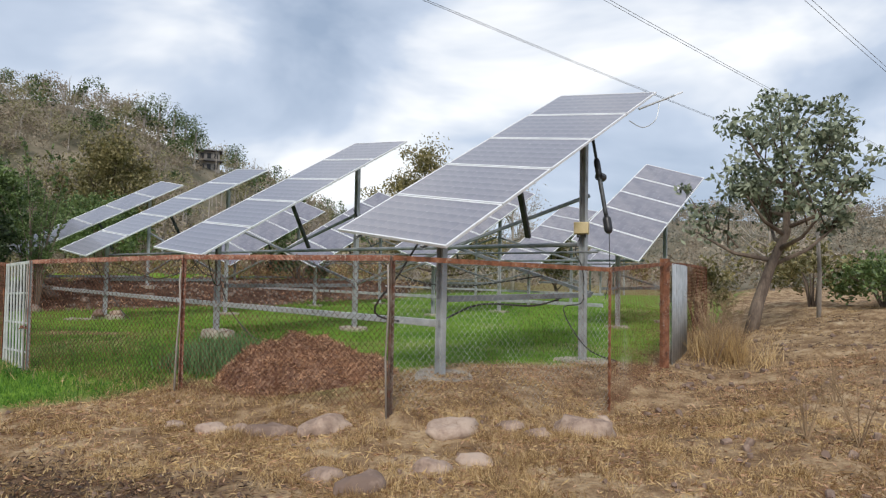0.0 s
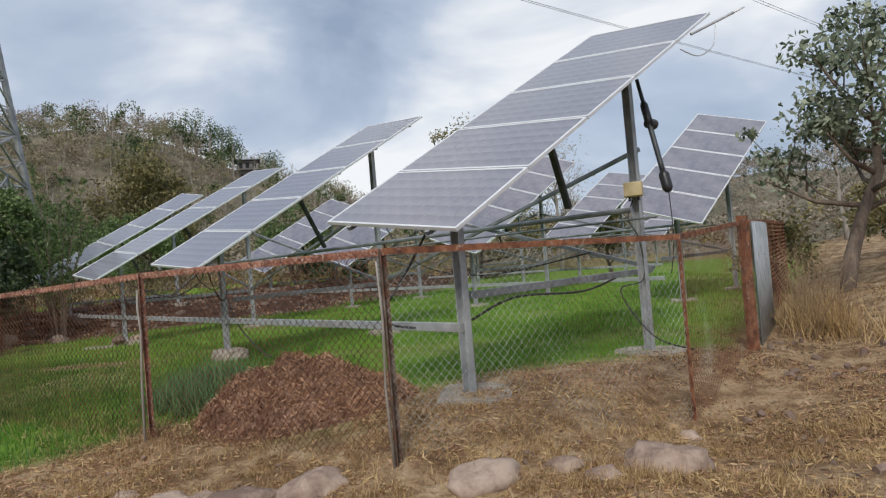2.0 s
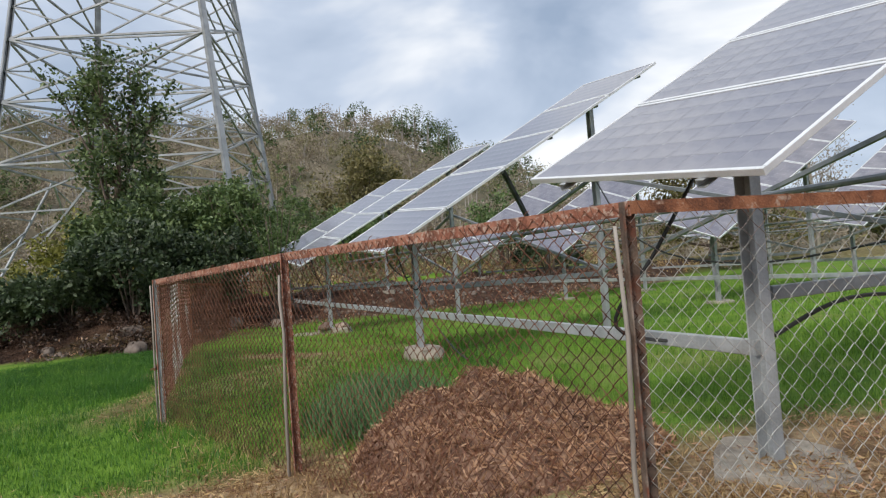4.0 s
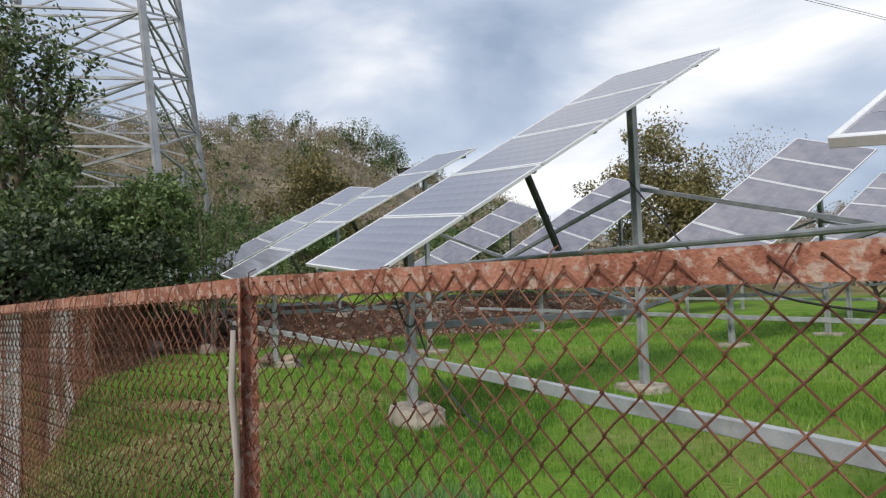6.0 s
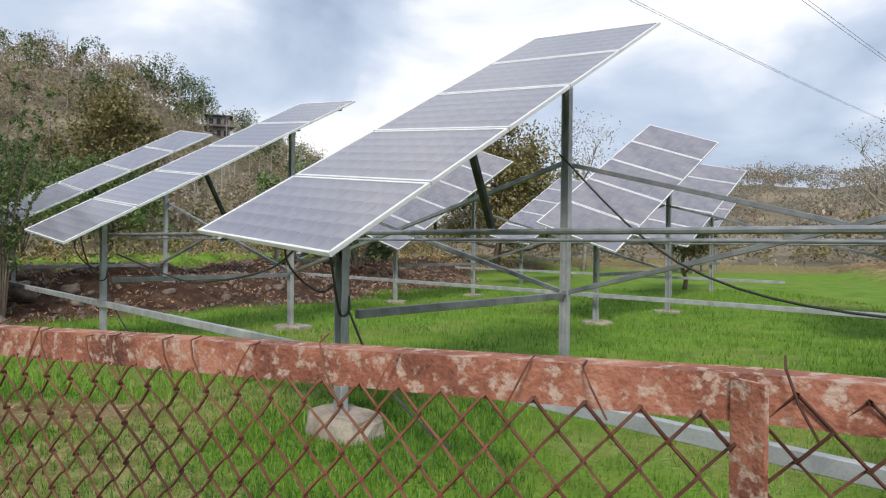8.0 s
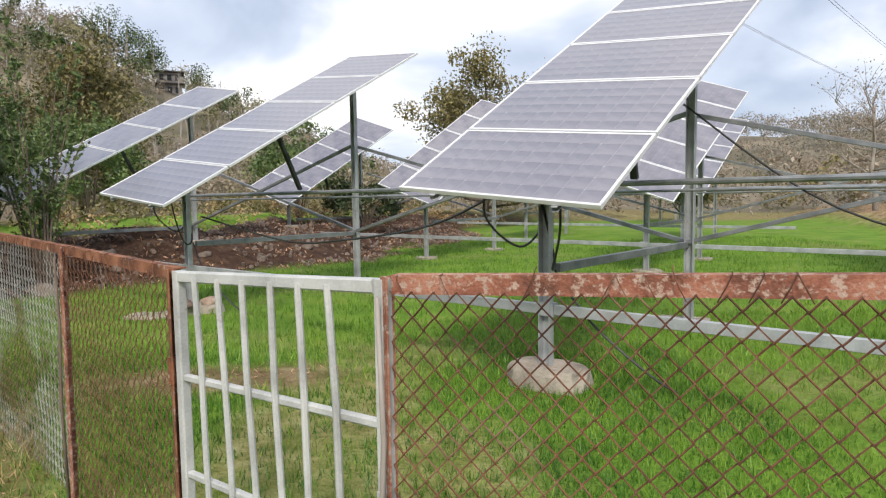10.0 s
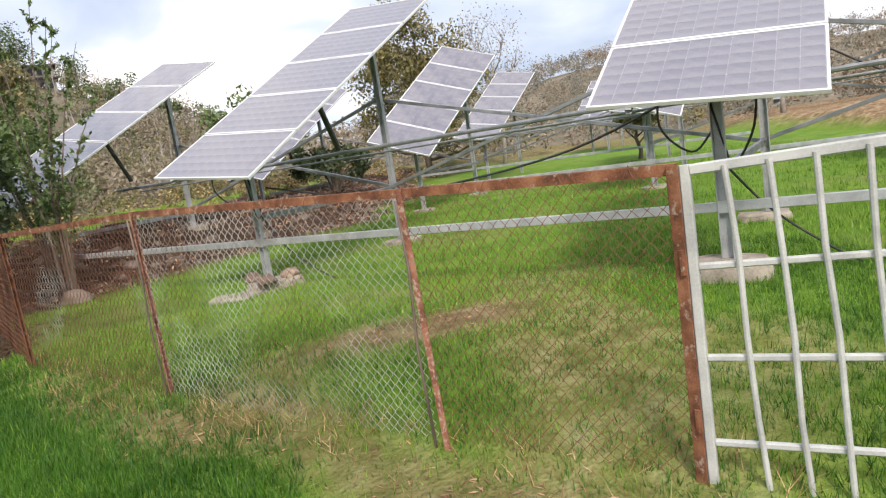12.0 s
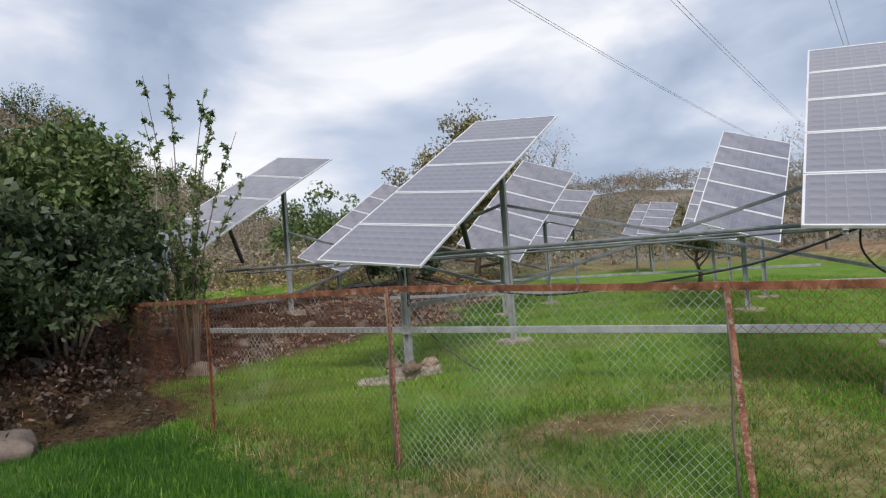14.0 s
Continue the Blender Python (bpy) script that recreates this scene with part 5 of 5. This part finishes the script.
for post in (Q1, Q2, K):
    stick([(post[0] - 0.03, post[1] - 0.03, post[2] - 0.05), (post[0] - 0.045, post[1] - 0.025, 0.42), (post[0] - 0.025, post[1] - 0.035, 0.85), (post[0] - 0.035, post[1] - 0.03, post[3] - 0.05)],
          [0.009, 0.008, 0.008, 0.006], "crooked brown stick tied to a rusty fence post", BARK if post is not K else None)


def corrugated_sheet(a, b):
    """Grey corrugated iron standing in the fence line."""
    s = Shape()
    n = 28
    d = Vector((b[0] - a[0], b[1] - a[1], 0))
    side = Vector((d.y, -d.x, 0)).normalized()
    for i in range(n + 1):
        t = i / n
        p = Vector((a[0], a[1], 0)) + d * t + side * (0.03 + 0.018 * math.sin(i * math.pi / 2 + 0.6))
        s.v += [(p.x, p.y, a[2] - 0.1), (p.x, p.y, a[3] - 0.02 + 0.02 * math.sin(i * 1.7)), (p.x + side.x * 0.004, p.y + side.y * 0.004, a[3] - 0.02 + 0.02 * math.sin(i * 1.7)),
                (p.x + side.x * 0.004, p.y + side.y * 0.004, a[2] - 0.1)]
    for i in range(n):
        k = 4 * i
        for q in range(4):
            r = (q + 1) % 4
            s.f.append((k + q, k + r, k + 4 + r, k + 4 + q))
    return solid("corrugated_sheet", s, GALV, "grey corrugated iron sheet standing in the fence", "metal sheet", smooth=True)


corrugated_sheet((S1[0] + 0.12, S1[1] + 0.22, 0.0, 1.42), (S2[0], S2[1], 0.0, 1.45))
big_post = Shape()
big_post.box((0.16, 0.07, 1.75), (0, 0, 0.6), bevel=0.01)
part("post", big_post, RUST_DEEP, fence, "broad red rusty post", m=pose(S1[0] - 0.02, S1[1], 0, 0, 0, 40))


def pole(x, y, h, r, label):
    s = Shape()
    z = height(x, y)
    s.tube([(0, 0, -0.2), (0.03, 0, h * 0.5), (0.0, 0.02, h)], [r, r * 0.9, r * 0.8], 8)
    return solid("pole", s, PALE_BARK, label, "pole", smooth=True, m=pose(x, y, z))


pole(8.3, 14.2, 1.9, 0.05, "pale wooden pole on the dry slope")


DRY_STALK = material("dry_brown_stalk", [(0.3, (0.16, 0.10, 0.055)), (0.7, (0.38, 0.27, 0.16))], scale=6, rough=0.9, bump=0.0)


def dry_plant(x, y, h, seed, n=5, label="brittle dry bush with bare stalks"):
    rnd = random.Random(seed)
    base = thing("dry_bush", pose(x, y, height(x, y) - 0.02), label, "bush")
    for _ in range(n):
        a, q = rnd.uniform(0, 6.28), rnd.uniform(0.1, 0.4) * h
        tip = Vector((math.cos(a) * q, math.sin(a) * q, h * rnd.uniform(0.6, 1.0)))
        s = Shape()
        s.tube([(0, 0, 0), tip * 0.5 + Vector((0, 0, 0.05 * h)), tip], [0.006, 0.004, 0.0015], 4)
        for _ in range(9):
            t = rnd.uniform(0.3, 0.95)
            p = tip * t
            e = p + Vector((rnd.uniform(-1, 1), rnd.uniform(-1, 1), rnd.uniform(0.2, 1.0))) * h * 0.18
            s.tube([p, e], [0.0026, 0.001], 3)
        part("stalk", s, DRY_STALK, base)
    return base


for i, (x, y, h) in enumerate(((4.3, 10.2, 1.2), (4.7, 10.4, 1.0), (4.5, 10.9, 1.3), (4.15, 9.8, 0.9), (4.5, 9.9, 0.8), (3.0, 5.3, 0.7), (3.3, 5.1, 0.8), (3.9, 6.4, 0.5))):
    dry_plant(x, y, h, 300 + i, 16 if h > 0.9 else 7)


# ---- grass ----
def sample(name, x, y):
    i = np.clip(np.searchsorted(GRID["xs"], x) - 1, 0, len(GRID["xs"]) - 2)
    j = np.clip(np.searchsorted(GRID["ys"], y) - 1, 0, len(GRID["ys"]) - 2)
    fx = (x - GRID["xs"][i]) / (GRID["xs"][i + 1] - GRID["xs"][i])
    fy = (y - GRID["ys"][j]) / (GRID["ys"][j + 1] - GRID["ys"][j])
    a = GRID[name]
    return (a[j, i] * (1 - fx) + a[j, i + 1] * fx) * (1 - fy) + (a[j + 1, i] * (1 - fx) + a[j + 1, i + 1] * fx) * fy


def scatter(n, x0, x1, y0, y1):
    return rng.uniform(x0, x1, n), rng.uniform(y0, y1, n)


def turf(name, spots, keep, tall, wide, lean, mat, label, tuft=3, spread=0.02):
    x, y = spots
    k = rng.uniform(0, 1, len(x)) < keep(x, y)
    x, y = np.repeat(x[k], tuft), np.repeat(y[k], tuft)
    x, y = x + rng.normal(size=len(x)) * spread, y + rng.normal(size=len(y)) * spread
    h = tall(x, y) * rng.uniform(0.55, 1.25, len(x))
    feet = np.stack([x, y, sample("z", x, y) - 0.01], 1)
    return solid(name, blades_mesh(name, feet, h, rng.uniform(0.6, 1.3, len(x)) * wide, lean, mat), None, label, "grass", kind="stuff")


def patch(x, y, s, k):
    return np.sin(x * s + k) * np.sin(y * s * 1.13 + 2 * k) * 0.5 + np.sin((x + y) * s * 2.3 + k) * 0.25 + np.sin((x - 1.7 * y) * s * 3.9) * 0.2


def green_only(x, y):
    return sample("green", x, y) * (1 - sample("soil", x, y)) - 0.1


def dry_only(x, y):
    return (1 - sample("green", x, y)) * (1 - 0.75 * sample("soil", x, y)) * np.clip(0.6 + 1.3 * patch(x, y, 2.3, 2), 0.12, 1)


turf("green_grass", scatter(42000, -13, 3, 5.5, 14), green_only, lambda x, y: 0.085 + 0.03 * patch(x, y, 0.9, 1), 0.0035, 0.28, GRASS, "fresh young green grass in the field")
turf("far_grass", scatter(22000, -12, 8, 11, 28), green_only, lambda x, y: 0.11 + 0.03 * patch(x, y, 0.7, 3), 0.008, 0.3, GRASS, "fresh green grass between the trackers", spread=0.05)
turf("verge_grass", scatter(66000, -14.0, -2.6, 5.6, 13), lambda x, y: green_only(x, y) * np.clip((y - 5.8) / 1.0 + 0.5 * patch(x, y, 1.7, 6), 0, 1) * np.clip((13.0 - y) / 1.2, 0, 1) * np.clip((x + 14.0) / 1.5, 0, 1), lambda x, y: 0.075 + 0.04 * patch(x, y, 1.3, 5), 0.0035, 0.35, VERGE_GRASS, "bright green grass outside the fence")
turf("dry_turf", scatter(60000, -5.5, 6.0, 2.0, 9.0), dry_only, lambda x, y: 0.055 + 0.03 * patch(x, y, 1.9, 4), 0.0028, 0.9, DRY_GRASS, "matted dry straw-coloured grass", tuft=3, spread=0.03)
turf("slope_turf", scatter(20000, 2.0, 13, 4.0, 16), dry_only, lambda x, y: 0.05 + 0.03 * patch(x, y, 1.1, 4), 0.006, 0.7, DRY_GRASS, "dry straw-coloured grass on the slope", spread=0.05)
turf("dry_tufts", scatter(1500, -5.0, 6.5, 2.2, 6.6), dry_only, lambda x, y: 0.10 + 0.05 * patch(x, y, 1.2, 7), 0.0032, 0.75, DRY_GRASS, "tufts of long dry grass", tuft=55, spread=0.05)
turf("weeds", scatter(340, -3.4, -1.9, 7.2, 8.7), lambda x, y: np.clip(2.2 - 3.0 * np.hypot(x + 2.65, y - 7.95) + patch(x, y, 3.0, 1), 0, 1), lambda x, y: np.full(len(x), 0.42) * np.clip(1.25 - np.hypot(x + 2.65, y - 7.95), 0.2, 1), 0.010, 0.25,
     LEAF_WEED, "blue-green weeds growing beside the heap", tuft=16, spread=0.06)
turf("stone_tufts", (np.repeat([p[0] for p in STONES], 5) + rng.normal(size=5 * len(STONES)) * 0.2, np.repeat([p[1] for p in STONES], 5) + rng.normal(size=5 * len(STONES)) * 0.2 - 0.08), lambda x, y: np.full(len(x), 1.0),
     lambda x, y: np.full(len(x), 0.11), 0.003, 0.6, DRY_GRASS, "tufts of dry grass around the stones", tuft=40, spread=0.05)
turf("brown_turf", scatter(26000, -5.5, 6.5, 2.0, 9.0), dry_only, lambda x, y: 0.05 + 0.03 * patch(x, y, 2.9, 9), 0.003, 1.0, STRAW, "matted brown dead grass", tuft=3, spread=0.03)
turf("fence_straw", scatter(5000, -10.5, 2.0, 5.5, 14.0), lambda x, y: np.array([1.0 if abs(fence_side(a, b) + 0.1) < 0.22 else 0.0 for a, b in zip(x, y)]), lambda x, y: np.full(len(x), 0.13), 0.003, 0.6,
     DRY_GRASS, "dry grass along the foot of the fence", tuft=9, spread=0.05)
turf("tall_straw", (rng.normal(4.45, 0.16, 55), rng.normal(10.3, 0.45, 55)), lambda x, y: np.full(len(x), 1.0),
     lambda x, y: np.full(len(x), 0.55), 0.005, 0.38, DRY_GRASS, "tall dry straw beside the fence", tuft=24, spread=0.09)
turf("lush_verge", scatter(62000, -13.0, -7.6, 8.5, 14.2), lambda x, y: green_only(x, y) * np.clip((11.6 - y - 1.1 * (x + 8.6)) * 0.8 + 0.4, 0, 1) * 1.3 * np.clip((y - 8.5) / 1.8 + 0.5 * patch(x, y, 1.5, 2), 0, 1) * np.clip((x + 13.0) / 1.2, 0, 1), lambda x, y: 0.085 + 0.03 * patch(x, y, 1.1, 8), 0.0038, 0.32,
     VERGE_GRASS, "lush bright green grass outside the fence")


def flat_litter(name, n, box, mat, label, size, keep):
    """Short dead stalks and leaf scraps lying on the ground."""
    x, y = scatter(n, *box)
    k = rng.uniform(0, 1, n) < keep(x, y)
    x, y = x[k], y[k]
    pts = np.stack([x, y, sample("z", x, y) + rng.uniform(0.0, 0.022, len(x))], 1)
    ups = rng.normal(size=(len(x), 3)) * np.array((1.0, 1.0, 0.25))
    return solid(name, leaf_mesh(name, pts, rng.uniform(0.5, 1.2, len(x)) * size, mat, slim=0.16, ups=ups), None, label, "leaf litter", kind="stuff")


flat_litter("straw_litter", 70000, (-5.0, 6.0, 2.0, 7.2), DRY_GRASS, "short straw scraps matted on the ground", 0.035, dry_only)
flat_litter("brown_litter", 60000, (-5.0, 7.0, 2.0, 9.0), STRAW, "brown dead stalks and leaf scraps on the ground", 0.032, dry_only)
flat_litter("corner_litter", 16000, (-4.2, -0.9, 2.0, 5.0), DARK_TWIGS, "dark fallen leaves on bare earth", 0.03,
            lambda x, y: np.clip(1.4 - np.hypot((x + 2.7) / 1.5, (y - 3.9) / 0.75), 0, 1))
flat_litter("bank_litter", 22000, (-17.0, -10.4, 12.2, 17.0), DARK_TWIGS, "dark fallen leaves and twigs on the bank", 0.04, lambda x, y: np.clip(sample("soil", x, y) * 1.3, 0, 1))
flat_litter("slope_litter", 30000, (1.9, 10.0, 4.5, 14.0), DARK_TWIGS, "dead leaves and bark scraps on the bare slope", 0.034, lambda x, y: dry_only(x, y) * 0.6)
flat_litter("fence_litter", 16000, (-11.0, -5.5, 7.5, 14.0), STRAW, "dead leaves and straw along the fence outside", 0.028,
            lambda x, y: np.clip(sample("soil", x, y) * 1.4, 0, 1))

clods = Shape()
for _ in range(900):
    x, y = rnd_far.uniform(-4.5, 8.5), rnd_far.uniform(2.2, 12.0)
    if cover(x, y)[0] < 0.3 and fence_side(x, y) < -0.1:
        r = rnd_far.uniform(0.006, 0.026) * (1.8 if x > 2 else 1.0)
        clods.box((r * 2, r * 1.5, r * 1.3), m=pose(x, y, height(x, y) + r * 0.2, rnd_far.uniform(0, 90), rnd_far.uniform(0, 90), rnd_far.uniform(0, 360)), bevel=r * 0.45)
solid("pebbles", clods, STONE, "pebbles and clods on the dry slope", "rubble", kind="stuff")
